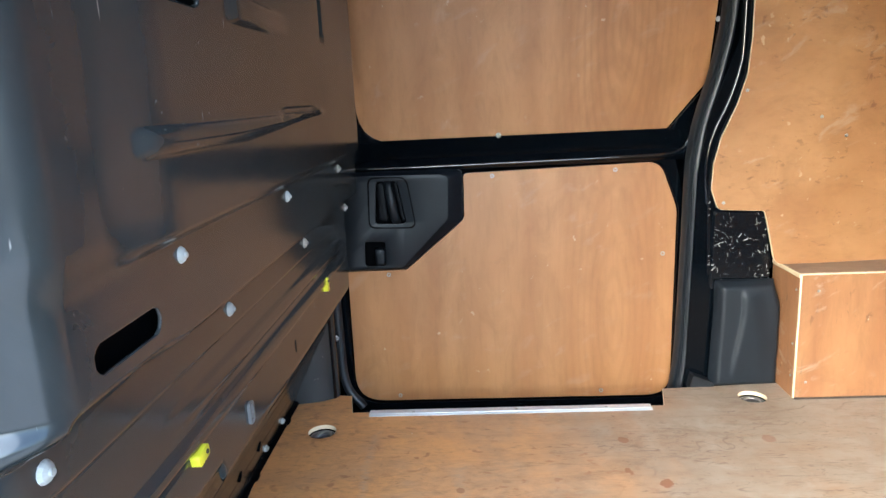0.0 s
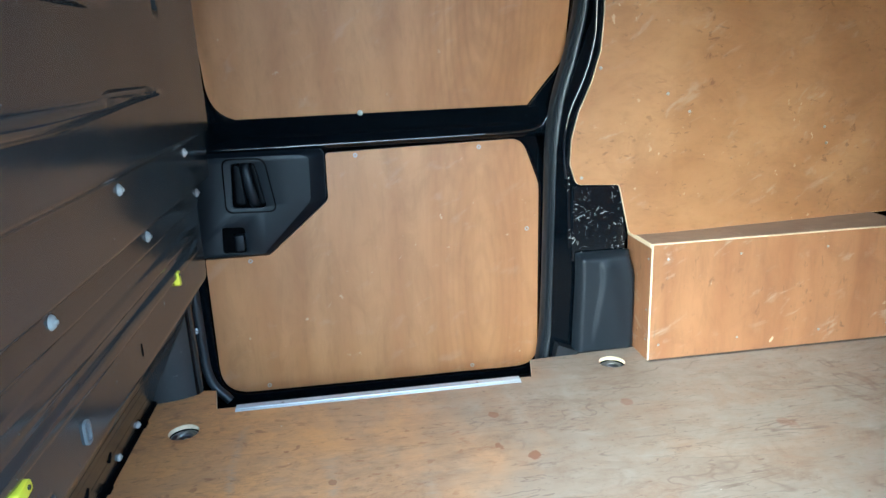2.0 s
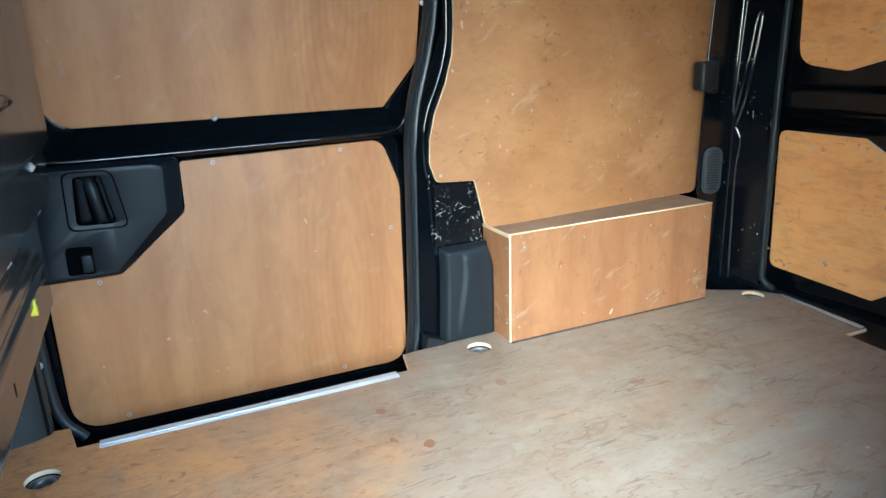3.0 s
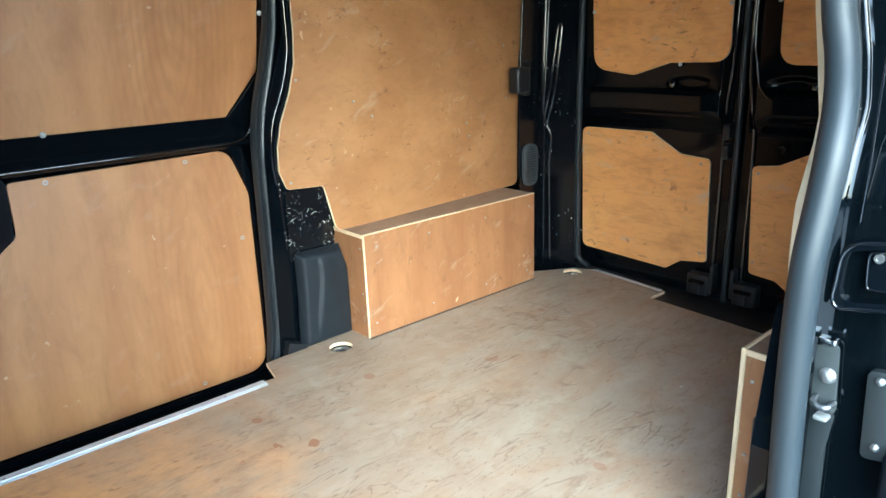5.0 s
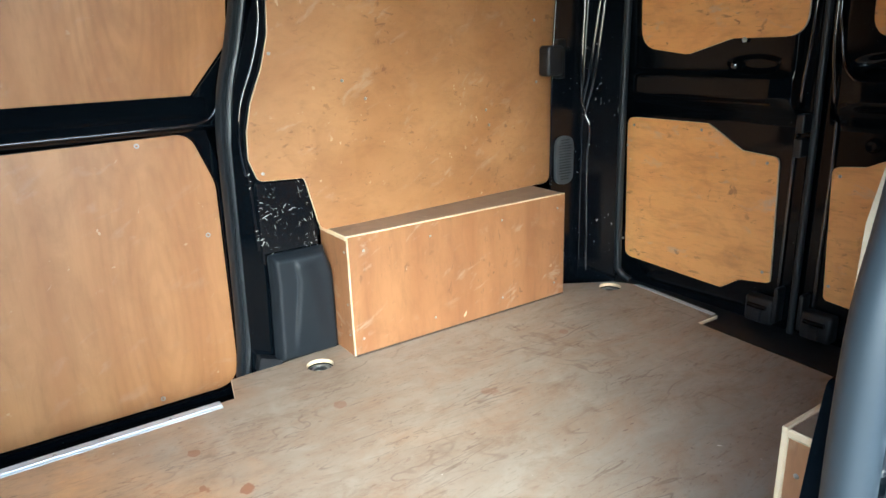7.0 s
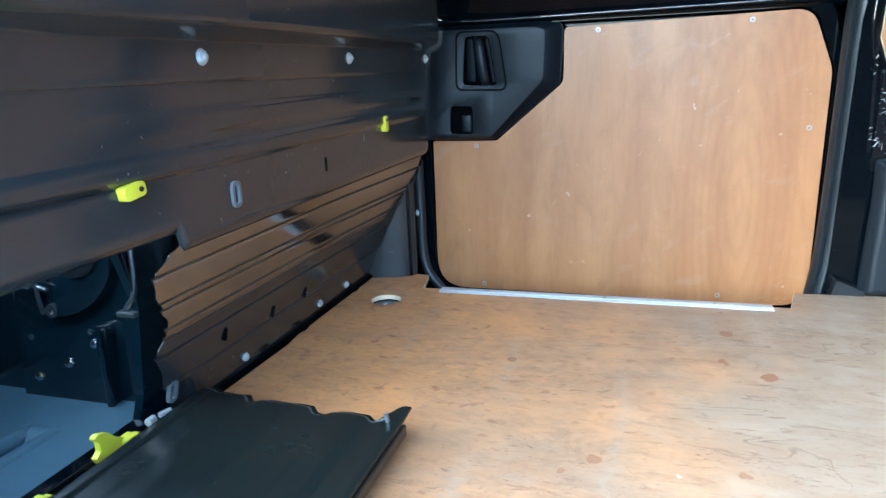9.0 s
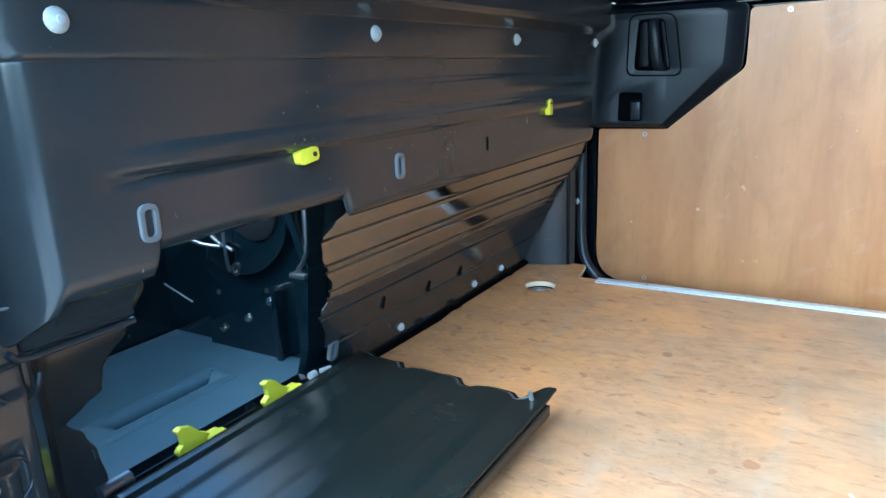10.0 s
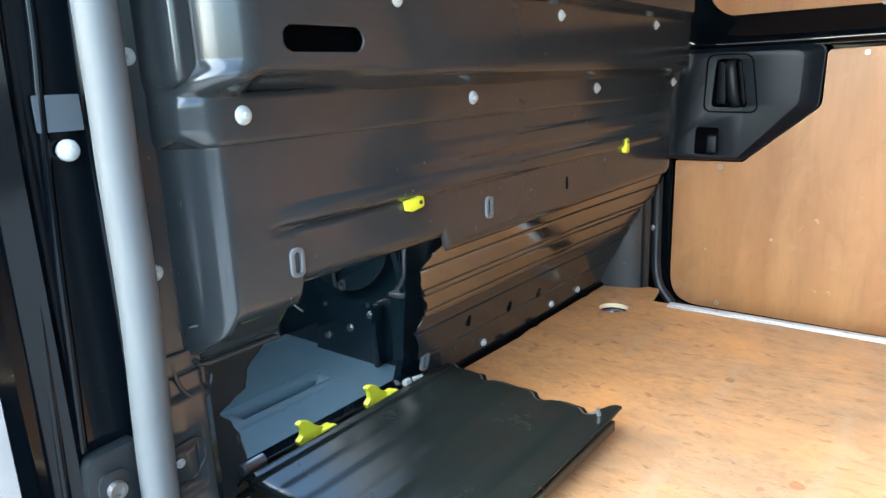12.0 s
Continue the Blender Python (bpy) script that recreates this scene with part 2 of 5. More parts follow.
        col = n.mix(n.ramp(d, r * 0.75, r, strength, 0.0), col, (0.22, 0.075, 0.028))
    nt.links.new(col, b.inputs["Base Color"])
    nt.links.new(n.ramp(cloud, 0.3, 0.75, 0.40, 0.66), b.inputs["Roughness"])
    n.bump(n.math("ADD", n.math("MULTIPLY", fine, 0.5), streak), 0.3, 0.0012, b)
    return m


def paint(name, colour, rough, flecks=0.0, bump=0.0, coat=0.0, ior=1.5):
    """Sprayed body paint with dust, light scuffs and handling marks."""
    m, nt, b = node_mat(name, rough)
    n = Net(nt)
    smear = n.noise(n.mapped((1, 1, 1)), 7.0, 5.0, 0.65, 0.8)
    speck = n.noise(n.mapped((1, 1, 1), shift=(4, 4, 4)), 120.0, 2.0)
    gate = n.noise(n.mapped((1, 1, 1), shift=(1, 6, 2)), 4.0, 2.0)
    col = n.mix(n.ramp(smear, 0.45, 0.8, 0.0, 0.35), tuple(colour), tuple(c * 1.5 + 0.002 for c in colour))
    col = n.mix(n.math("MULTIPLY", n.ramp(speck, 0.72, 0.76), n.ramp(gate, 0.5, 0.7, 0.0, flecks)), col, (0.5, 0.48, 0.44))
    if flecks >= 1.0:
        chip = n.noise(n.mapped((90, 90, 60), shift=(5, 1, 3)), 1.0, 2.0, 0.5, 0.6)
        near = n.noise(n.mapped((1, 1, 1), shift=(2, 9, 4)), 6.0, 2.0)
        col = n.mix(n.math("MULTIPLY", n.ramp(chip, 0.70, 0.73), n.ramp(near, 0.52, 0.60)), col, (0.50, 0.48, 0.43))
    if flecks >= 0.4:
        # sparse upright scratches down to the primer
        stroke = n.noise(n.mapped((150, 150, 14), shift=(2, 7, 5)), 1.0, 2.0, 0.5, 0.3)
        where = n.noise(n.mapped((1, 1, 1), shift=(8, 3, 6)), 7.0, 2.0)
        col = n.mix(n.math("MULTIPLY", n.ramp(stroke, 0.73, 0.76), n.ramp(where, 0.58, 0.64, 0.0, 0.8)), col, (0.42, 0.41, 0.38))
    nt.links.new(col, b.inputs["Base Color"])
    nt.links.new(n.ramp(smear, 0.3, 0.8, max(rough - 0.03, 0.03), rough + 0.07), b.inputs["Roughness"])
    b.inputs["IOR"].default_value = ior
    b.inputs["Coat Weight"].default_value = coat
    b.inputs["Coat Roughness"].default_value = 0.08
    if bump:
        n.bump(n.noise(n.coord, 9.0, 2.0), bump, 0.004, b)
    return m


def scratched_material():
    """Black paint scraped down to pale primer in short straight strokes."""
    m, nt, b = node_mat("scratched_black_paint", 0.2)
    n = Net(nt)
    gate = n.noise(n.coord, 14.0, 3.0)
    total = None
    for turn, shift, scale in ((8, 0.0, (260, 1, 26)), (-35, 3.0, (240, 1, 30)), (80, 6.0, (280, 1, 24)), (40, 9.0, (260, 1, 34)), (-70, 12.0, (300, 1, 30))):
        src = n.noise(n.mapped(scale, shift=(shift, 0, shift), source=n.mapped((1, 1, 1), turn=(0, turn, 0))), 1.0, 1.0, 0.4, 0.15)
        line = n.ramp(src, 0.70, 0.74)
        total = line if total is None else n.math("MAXIMUM", total, line)
    # worst along both upright edges
    edge = n.ramp(n.math("ABSOLUTE", n.math("SUBTRACT", n.axis(0), 0.066)), 0.020, 0.060)
    mask = n.math("MULTIPLY", total, n.math("MAXIMUM", n.ramp(gate, 0.50, 0.60), edge))
    nt.links.new(n.mix(mask, (0.004, 0.005, 0.007), (0.50, 0.47, 0.40)), b.inputs["Base Color"])
    return m


def plain(name, colour, rough, metal=0.0, grain=120.0, amount=0.15, vary=0.25, ior=1.5):
    m, nt, b = node_mat(name, rough, metal)
    n = Net(nt)
    v = n.noise(n.coord, 9.0, 4.0)
    nt.links.new(n.mix(n.ramp(v, 0.35, 0.75, 0.0, vary), tuple(colour), tuple(c * 0.65 for c in colour)), b.inputs["Base Color"])
    nt.links.new(n.ramp(v, 0.3, 0.8, max(rough - 0.06, 0.05), rough + 0.1), b.inputs["Roughness"])
    b.inputs["IOR"].default_value = ior
    n.bump(n.noise(n.coord, grain, 3.0), amount, 0.0006, b)
    return m


PLY_DOOR = plywood("door_plywood", (0.400, 0.196, 0.073), (0.310, 0.133, 0.045), (0.18, 0.085, 0.032), (3.2, 3.2, 0.30), 0.8, 0.15, 0.42, 1.3, (((0.32, 1.10), 0.35), ((0.30, 0.30), 0.22)), 0.15)
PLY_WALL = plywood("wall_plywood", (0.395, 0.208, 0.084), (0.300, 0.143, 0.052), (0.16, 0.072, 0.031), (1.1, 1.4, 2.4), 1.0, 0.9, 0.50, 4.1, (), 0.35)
# rear linings: colour brightened to make up for weak light at the back
PLY_REAR_LIFTED = plywood("rear_plywood_brightened", (0.78, 0.400, 0.130), (0.66, 0.295, 0.082), (0.17, 0.07, 0.03), (1.0, 0.6, 3.2), 0.6, 1.0, 0.45, 7.7, (), 0.7)
PLY_BOX = plywood("box_plywood", (0.350, 0.173, 0.074), (0.260, 0.116, 0.047), (0.13, 0.070, 0.035), (2.6, 2.6, 0.5), 0.9, 0.9, 0.50, 2.2, (), 0.6)
PLY_TOP = plywood("box_top_plywood", (0.29, 0.20, 0.135), (0.22, 0.145, 0.098), (0.12, 0.07, 0.05), (0.5, 3.0, 2.0), 0.5, 0.5, 0.55, 5.2, (), 0.6)
PLY_EDGE = plain("raw_plywood_edge", (0.78, 0.62, 0.40), 0.7, 0.0, 300.0, 0.3, 0.35)
FLOOR_PLY = worn_floor_material()
GLOSS = paint("gloss_black_paint", (0.0018, 0.0029, 0.0044), 0.08, 0.2, 0.0, 0.0, 1.28)
CHIPPED = paint("chipped_black_paint", (0.0025, 0.0038, 0.006), 0.13, 1.0, 0.0, 0.0, 1.42)
SATIN = paint("satin_black_paint", (0.029, 0.032, 0.033), 0.15, 0.5, 0.02, 0.0, 1.53)
# copy of the satin black with reflection exaggerated, to brighten the lower panel
SATIN_REFLECT = paint("satin_black_raised_reflection", (0.026, 0.026, 0.026), 0.09, 0.3, 0.03, 0.0, 3.4)
NAVY = paint("dark_navy_paint", (0.004, 0.009, 0.013), 0.12, 0.4, 0.0, 0.0, 1.6)
POLISHED = paint("polished_paint_bead", (0.003, 0.004, 0.006), 0.06, 0.2, 0.0, 0.0, 1.9)
JAMB = paint("jamb_black_paint", (0.0010, 0.0018, 0.0026), 0.035, 0.3, 0.0, 0.0, 1.5)
# pale grey that paints the highlight on the hatch panel's end fold
FOLD_GLINT = plain("fold_glint_grey", (0.10, 0.11, 0.11), 0.35, 0.3)
FLAP = paint("flap_black_paint", (0.010, 0.0125, 0.011), 0.24, 0.15, 0.03, 0.0, 1.42)
SCRATCHED = scratched_material()
PLASTIC = plain("dark_grained_plastic", (0.006, 0.0075, 0.010), 0.50, 0.0, 400.0, 0.25)
PLASTIC_SOFT = plain("charcoal_plastic", (0.0045, 0.006, 0.009), 0.42, 0.0, 500.0, 0.15, 0.25, 1.25)
PLASTIC_DEEP = plain("black_moulded_plastic", (0.0025, 0.003, 0.0042), 0.45, 0.0, 500.0, 0.15, 0.25, 1.2)
TRIM_FACE = plain("satin_charcoal_plastic", (0.0085, 0.0105, 0.013), 0.40, 0.0, 500.0, 0.15, 0.25, 1.33)
COVER_GREY = plain("charcoal_cover_plastic", (0.012, 0.0155, 0.020), 0.45, 0.0, 500.0, 0.15, 0.25, 1.4)
GUIDE_GREY = plain("dark_grey_fitting", (0.010, 0.013, 0.0145), 0.45, 0.0, 200.0, 0.2)
RUBBER = plain("grey_rubber_seal", (0.014, 0.019, 0.024), 0.48, 0.0, 200.0, 0.1, 0.4, 1.42)
# lit copy of the grey seal rubber, for the front seal only
RUBBER_LIT = plain("grey_rubber_brightened", (0.100, 0.106, 0.106), 0.6, 0.0, 200.0, 0.1)
RUBBER_DARK = plain("dark_rubber_seal", (0.013, 0.016, 0.019), 0.45, 0.0, 200.0, 0.1)
ALUMINIUM = plain("brushed_aluminium", (0.60, 0.63, 0.65), 0.42, 0.5, 160.0, 0.2, 0.15)
# dark brown for the painted shade where the boxes meet the floor
GAP_SHADE = plain("floor_gap_shade", (0.045, 0.032, 0.024), 0.7, 0.0, 120.0, 0.4)
BRIGHT_ZINC = plain("bright_zinc_bolt", (0.62, 0.63, 0.63), 0.12, 1.0, 90.0, 0.1)
STEEL = plain("zinc_plated_steel", (0.36, 0.36, 0.355), 0.36, 0.9, 90.0, 0.1)
DARK_STEEL = plain("dull_dark_steel", (0.20, 0.21, 0.22), 0.30, 0.9, 90.0, 0.1)
GREASE = plain("smeared_grease", (0.032, 0.037, 0.038), 0.32, 0.0, 60.0, 0.5, 0.8)
WHITE_CAP = plain("pale_nylon_rivet", (0.45, 0.45, 0.42), 0.45, 0.0, 200.0, 0.1)
GREY_CAP = plain("grey_plastic_grommet", (0.14, 0.145, 0.145), 0.5, 0.0, 200.0, 0.1)
YELLOW = plain("yellow_plastic", (0.78, 0.72, 0.03), 0.42, 0.0, 150.0, 0.05, 0.1)
VENT_GREY = plain("mid_grey_plastic", (0.055, 0.062, 0.070), 0.5, 0.0, 300.0, 0.1)
CARPET = plain("blue_grey_moulded_mat", (0.088, 0.138, 0.172), 0.42, 0.0, 350.0, 0.5)
BODY_GREY = plain("grey_sticker", (0.075, 0.085, 0.095), 0.5)
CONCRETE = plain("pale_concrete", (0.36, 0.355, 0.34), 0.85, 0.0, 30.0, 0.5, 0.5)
ADDED_WALL = plain("added_dark_wall", (0.09, 0.085, 0.08), 0.85, 0.0, 40.0, 0.4, 0.4)
# near-black with hardly any reflection: deep shade put into the colour
SHADE_BLACK = plain("near_black_shade", (0.0015, 0.0016, 0.002), 0.7, 0.0, 120.0, 0.15, 0.25, 1.08)


# ---- geometry helpers ----
def thing(name, base, label, category, group="", kind=""):
    """An empty at the base of a thing, to carry its parts."""
    e = new(name)
    e.location = base
    e.empty_display_size = 0.05
    return tagged(e, label, category, group, kind)


def world_base(ob):
    p = Vector(ob.location)
    while ob.parent:
        ob = ob.parent
        p = p + Vector(ob.location)
    return p


def part(name, bm, materials, parent=None, label="", smooth=False):
    """Links a bmesh, given in world metres, as one mesh object under parent."""
    me = bpy.data.meshes.new(name)
    if parent is not None:
        bmesh.ops.translate(bm, verts=bm.verts, vec=-world_base(parent))
    bm.normal_update()
    bm.to_mesh(me)
    bm.free()
    for mat in materials if isinstance(materials, (list, tuple)) else [materials]:
        me.materials.append(mat)
    if smooth:
        me.polygons.foreach_set("use_smooth", [True] * len(me.polygons))
        me.set_sharp_from_angle(angle=radians(smooth if smooth is not True else 40))
    ob = new(name, me)
    if parent is not None:
        ob.parent = parent
    if label:
        ob["label"] = label
    return ob


def whole(name, bm, materials, label, category, group="", kind="", smooth=False):
    return tagged(part(name, bm, materials, None, "", smooth), label, category, group, kind)


def rnd(points, radius=0.0, steps=6):
    """A closed outline with its corners rounded; a point may carry its own radius as third number."""
    out, n = [], len(points)
    for i, p in enumerate(points):
        a, b, c = Vector(points[i - 1][:2]), Vector(p[:2]), Vector(points[(i + 1) % n][:2])
        r = p[2] if len(p) > 2 else radius
        u, v = (a - b), (c - b)
        if r <= 0 or u.length < 1e-6 or v.length < 1e-6:
            out.append(tuple(b))
            continue
        half = u.angle(v) / 2
        if half > 1.55:
            out.append(tuple(b))
            continue
        d = min(r / math.tan(half), u.length * 0.48, v.length * 0.48)
        p0, p1 = b + u.normalized() * d, b + v.normalized() * d
        for k in range(steps + 1):
            t = k / steps
            out.append(tuple(p0 * (1 - t) ** 2 + b * 2 * t * (1 - t) + p1 * t ** 2))
    return out


def lift(a, b, d, axis):
    return (d, a, b) if axis == "x" else (a, d, b) if axis == "y" else (a, b, d)


def circle(ca, cb, r, n=20, squash=1.0):
    return [(ca + r * math.cos(2 * math.pi * k / n), cb + r * squash * math.sin(2 * math.pi * k / n)) for k in range(n)]


def slab(outer, d0, d1, axis, holes=(), bevel=0.0, segments=2, lean=None, bm=None):
    """A plate with an outline and holes, from d0 to d1 along axis. Caps take slot 0, edges slot 1. lean(a, b): a shift along axis."""
    from mathutils.geometry import tessellate_polygon
    bm = bm or bmesh.new()
    loops = [outer] + list(holes)
    flat = [p for lp in loops for p in lp]
    tris = tessellate_polygon([[Vector((p[0], p[1], 0)) for p in lp] for lp in loops])
    rows = []
    for d in (d0, d1):
        rows.append([bm.verts.new(lift(p[0], p[1], d + (lean(p[0], p[1]) if lean else 0.0), axis)) for p in flat])
    made = []
    for row, flip in ((rows[0], False), (rows[1], True)):
        for t in tris:
            vs = [row[i] for i in t]
            try:
                made.append(bm.faces.new(vs[::-1] if flip else vs))
            except ValueError:
                pass
    start, rim = 0, []
    for lp in loops:
        n = len(lp)
        for i in range(n):
            j = (i + 1) % n
            f = bm.faces.new((rows[0][start + i], rows[0][start + j], rows[1][start + j], rows[1][start + i]))
            f.material_index = 1
            made.append(f)
            for row in rows:
                e = bm.edges.get((row[start + i], row[start + j]))
                if e:
                    rim.append(e)
        start += n
    bmesh.ops.recalc_face_normals(bm, faces=made)
    if bevel:
        bmesh.ops.bevel(bm, geom=rim, offset=bevel, segments=segments, affect="EDGES", profile=0.5, clamp_overlap=True, material=1)
    return bm


def box(x0, x1, y0, y1, z0, z1, bevel=0.003, segments=2, bm=None):
    bm = bm or bmesh.new()
    made = bmesh.ops.create_cube(bm, size=1.0)["verts"]
    for v in made:
        v.co = Vector((x0 + (v.co.x + 0.5) * (x1 - x0), y0 + (v.co.y + 0.5) * (y1 - y0), z0 + (v.co.z + 0.5) * (z1 - z0)))
    if bevel:
        edges = {e for v in made for e in v.link_edges}
        bmesh.ops.bevel(bm, geom=list(edges), offset=bevel, segments=segments, affect="EDGES", profile=0.5)
    return bm


def spline(points, per=8):
    """A smooth line through points."""
    ps = [Vector(p) for p in points]
    ps = [ps[0] * 2 - ps[1]] + ps + [ps[-1] * 2 - ps[-2]]
    out = []
    for i in range(1, len(ps) - 2):
        a, b, c, d = ps[i - 1:i + 3]
        for k in range(per):
            t = k / per
            out.append(0.5 * (2 * b + (c - a) * t + (2 * a - 5 * b + 4 * c - d) * t * t + (3 * b - a - 3 * c + d) * t ** 3))
    out.append(ps[-2])
    return out


def sweep(path, profile, side=(0, 1, 0), bm=None, closed=False):
    """Carries a closed profile (a, b) along a path; b points along side as nearly as it can."""
    bm = bm or bmesh.new()
    path = [Vector(p) for p in path]
    rings, n = [], len(path)
    for i, p in enumerate(path):
        if closed:
            t = (path[(i + 1) % n] - path[i - 1]).normalized()
        else:
            t = (path[min(i + 1, n - 1)] - path[max(i - 1, 0)]).normalized()
        bdir = (Vector(side) - t * t.dot(Vector(side))).normalized()
        adir = bdir.cross(t)
        rings.append([bm.verts.new(p + adir * a + bdir * b) for a, b in profile])
    k = len(profile)
    for i in range(n if closed else n - 1):
        r0, r1 = rings[i], rings[(i + 1) % n]
        for j in range(k):
            bm.faces.new((r0[j], r0[(j + 1) % k], r1[(j + 1) % k], r1[j]))
    if not closed:
        bm.faces.new(rings[0][::-1])
        bm.faces.new(rings[-1])
    bmesh.ops.recalc_face_normals(bm, faces=bm.faces)
    return bm


def lathe(profile, centre, axis=(0, 0, 1), n=16, bm=None):
    """Turns (radius, height) pairs round an axis through centre."""
    bm = bm or bmesh.new()
    rot = Vector((0, 0, 1)).rotation_difference(Vector(axis)).to_matrix()
    c = Vector(centre)
    rings = []
    for r, h in profile:
        if r < 1e-6:
            rings.append([bm.verts.new(c + rot @ Vector((0, 0, h)))])
        else:
            rings.append([bm.verts.new(c + rot @ Vector((r * math.cos(2 * math.pi * k / n), r * math.sin(2 * math.pi * k / n), h))) for k in range(n)])
    for r0, r1 in zip(rings, rings[1:]):
        for k in range(n):
            vs = []
            for v in (r0[k % len(r0)], r0[(k + 1) % n % len(r0)], r1[(k + 1) % n % len(r1)], r1[k % len(r1)]):
                if v not in vs:
                    vs.append(v)
            if len(vs) > 2:
                bm.faces.new(vs)
    bmesh.ops.recalc_face_normals(bm, faces=bm.faces)
    return bm


def sheet(fn, us, vs, keep=None, thickness=0.0):
    """A pressed sheet: fn(u, v) gives its places; keep(u, v) leaves openings."""
    bm = bmesh.new()
    grid = [[bm.verts.new(fn(u, v)) for v in vs] for u in us]
    for i in range(len(us) - 1):
        for j in range(len(vs) - 1):
            if keep is None or keep((us[i] + us[i + 1]) / 2, (vs[j] + vs[j + 1]) / 2):
                bm.faces.new((grid[i][j], grid[i + 1][j], grid[i + 1][j + 1], grid[i][j + 1]))
    loose = [v for v in bm.verts if not v.link_faces]
    bmesh.ops.delete(bm, geom=loose, context="VERTS")
    bmesh.ops.recalc_face_normals(bm, faces=bm.faces)
    return bm


def steps(a, b, n):
    return [a + (b - a) * i / n for i in range(n + 1)]


def smooth(x, a, b):
    t = min(max((x - a) / (b - a), 0.0), 1.0)
    return t * t * (3 - 2 * t)


def bell(x, a, b, soft):
    """1 between a and b, falling to 0 over soft outside."""
    return smooth(x, a - soft, a) * (1 - smooth(x, b, b + soft))


screw_meshes = {}


def screw(parent, at, normal, size=0.006, mat=None, name="screw", style="dome"):
    """A screw head or rivet as a part of parent; alike heads share one mesh."""
    mat = mat or STEEL
    key = (size, mat.name, style)
    if key not in screw_meshes:
        if style == "dome":
            bm = lathe([(0, -size * 0.3), (size, -size * 0.3), (size, size * 0.15), (size * 0.8, size * 0.45), (size * 0.45, size * 0.6),
                        (size * 0.36, size * 0.64), (size * 0.32, size * 0.86), (0, size * 0.9)], (0, 0, 0), n=14)
        elif style == "ring":
            bm = lathe([(0, -0.001), (size, -0.001), (size, size * 0.25), (size * 0.55, size * 0.25), (size * 0.45, -size * 0.1), (0, -size * 0.1)], (0, 0, 0), n=14)
        else:
            bm = lathe([(0, -size * 0.4), (size, -size * 0.4), (size * 1.1, 0), (size, size * 0.7), (size * 0.6, size * 0.7), (size * 0.55, size * 0.3), (0, size * 0.3)], (0, 0, 0), n=14)
        me = bpy.data.meshes.new(name)
        bm.to_mesh(me)
        bm.free()
        me.materials.append(mat)
        screw_meshes[key] = me
    ob = new(name, screw_meshes[key])
    ob.parent = parent
    ob.location = Vector(at) - world_base(parent)
    ob.rotation_euler = Vector(normal).to_track_quat("Z", "Y").to_euler()
    return ob


def oval(w, h, n=10):
    """Upright rounded slot outline about 0, 0."""
    return rnd([(-w / 2, -h / 2), (w / 2, -h / 2), (w / 2, h / 2), (-w / 2, h / 2)], min(w, h) / 2 * 0.98, n)


def moved(outline, da, db):
    return [(a + da, b + db) for a, b in outline]


ROUND = [(math.cos(2 * math.pi * k / 12), math.sin(2 * math.pi * k / 12)) for k in range(12)]


def tube(path, r, bm=None, side=(0.3, 0.9, 0.2)):
    return sweep(path, [(a * r, b * r) for a, b in ROUND], side, bm)


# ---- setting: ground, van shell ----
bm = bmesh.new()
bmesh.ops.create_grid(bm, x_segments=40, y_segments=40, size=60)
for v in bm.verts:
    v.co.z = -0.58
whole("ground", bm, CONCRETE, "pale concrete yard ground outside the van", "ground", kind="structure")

# unseen dark walls, added; they cut off the low sky and its reflections
bm = box(-9.0, -8.6, -7.0, 9.0, -0.58, 0.9, 0.0)
whole("added_wall_front", bm, ADDED_WALL, "plain dark wall added out of view", "wall", kind="structure")
bm = box(9.0, 9.4, -7.0, 9.0, -0.58, 0.9, 0.0)
whole("added_wall_rear", bm, ADDED_WALL, "plain dark wall added out of view", "wall", kind="structure")
bm = box(-8.6, 9.0, -7.0, -6.6, -0.58, 0.9, 0.0)
whole("added_wall_side", bm, ADDED_WALL, "plain dark wall added out of view", "wall", kind="structure")

ROOF = 1.36

# plywood load floor with its lashing-point cut-outs
cups = ((-0.351, 1.704), (0.803, 1.846), (1.856, 1.768))
floor_outline = [(-0.472, 0.60), (-0.45, 1.40), (-0.472, 1.60), (-0.505, 1.866), (-0.43, 1.885), (-0.349, 1.921), (-0.31, 1.915), (-0.29, 1.808),
                 (0.556, 1.808), (0.579, 1.912), (0.91, 1.932), (1.70, 1.93), (1.80, 1.86), (1.90, 1.80), (1.945, 1.72), (1.915, 1.39),
                 (1.822, 1.392), (1.795, 0.985), (1.80, 0.65), (0.60, 0.60), (0.56, 0.64), (-0.29, 0.64), (-0.35, 0.60)]
bm = slab(floor_outline, -0.012, 0.0, "z", [circle(cx, cy, 0.036, 28) for cx, cy in cups], 0.0012, 1)
whole("floor", bm, [FLOOR_PLY, PLY_EDGE], "worn varnished plywood van load floor with rusty drip stains", "floor", kind="structure")
bm = slab([(-1.35, 0.36), (2.02, 0.36), (2.02, 2.10), (0.66, 2.10), (0.66, 1.800), (-0.34, 1.800), (-0.34, 2.10), (-1.35, 2.10)], -0.10, -0.055, "z")
whole("underfloor", bm, SHADE_BLACK, "black painted steel underfloor of the van", "floor", kind="structure")

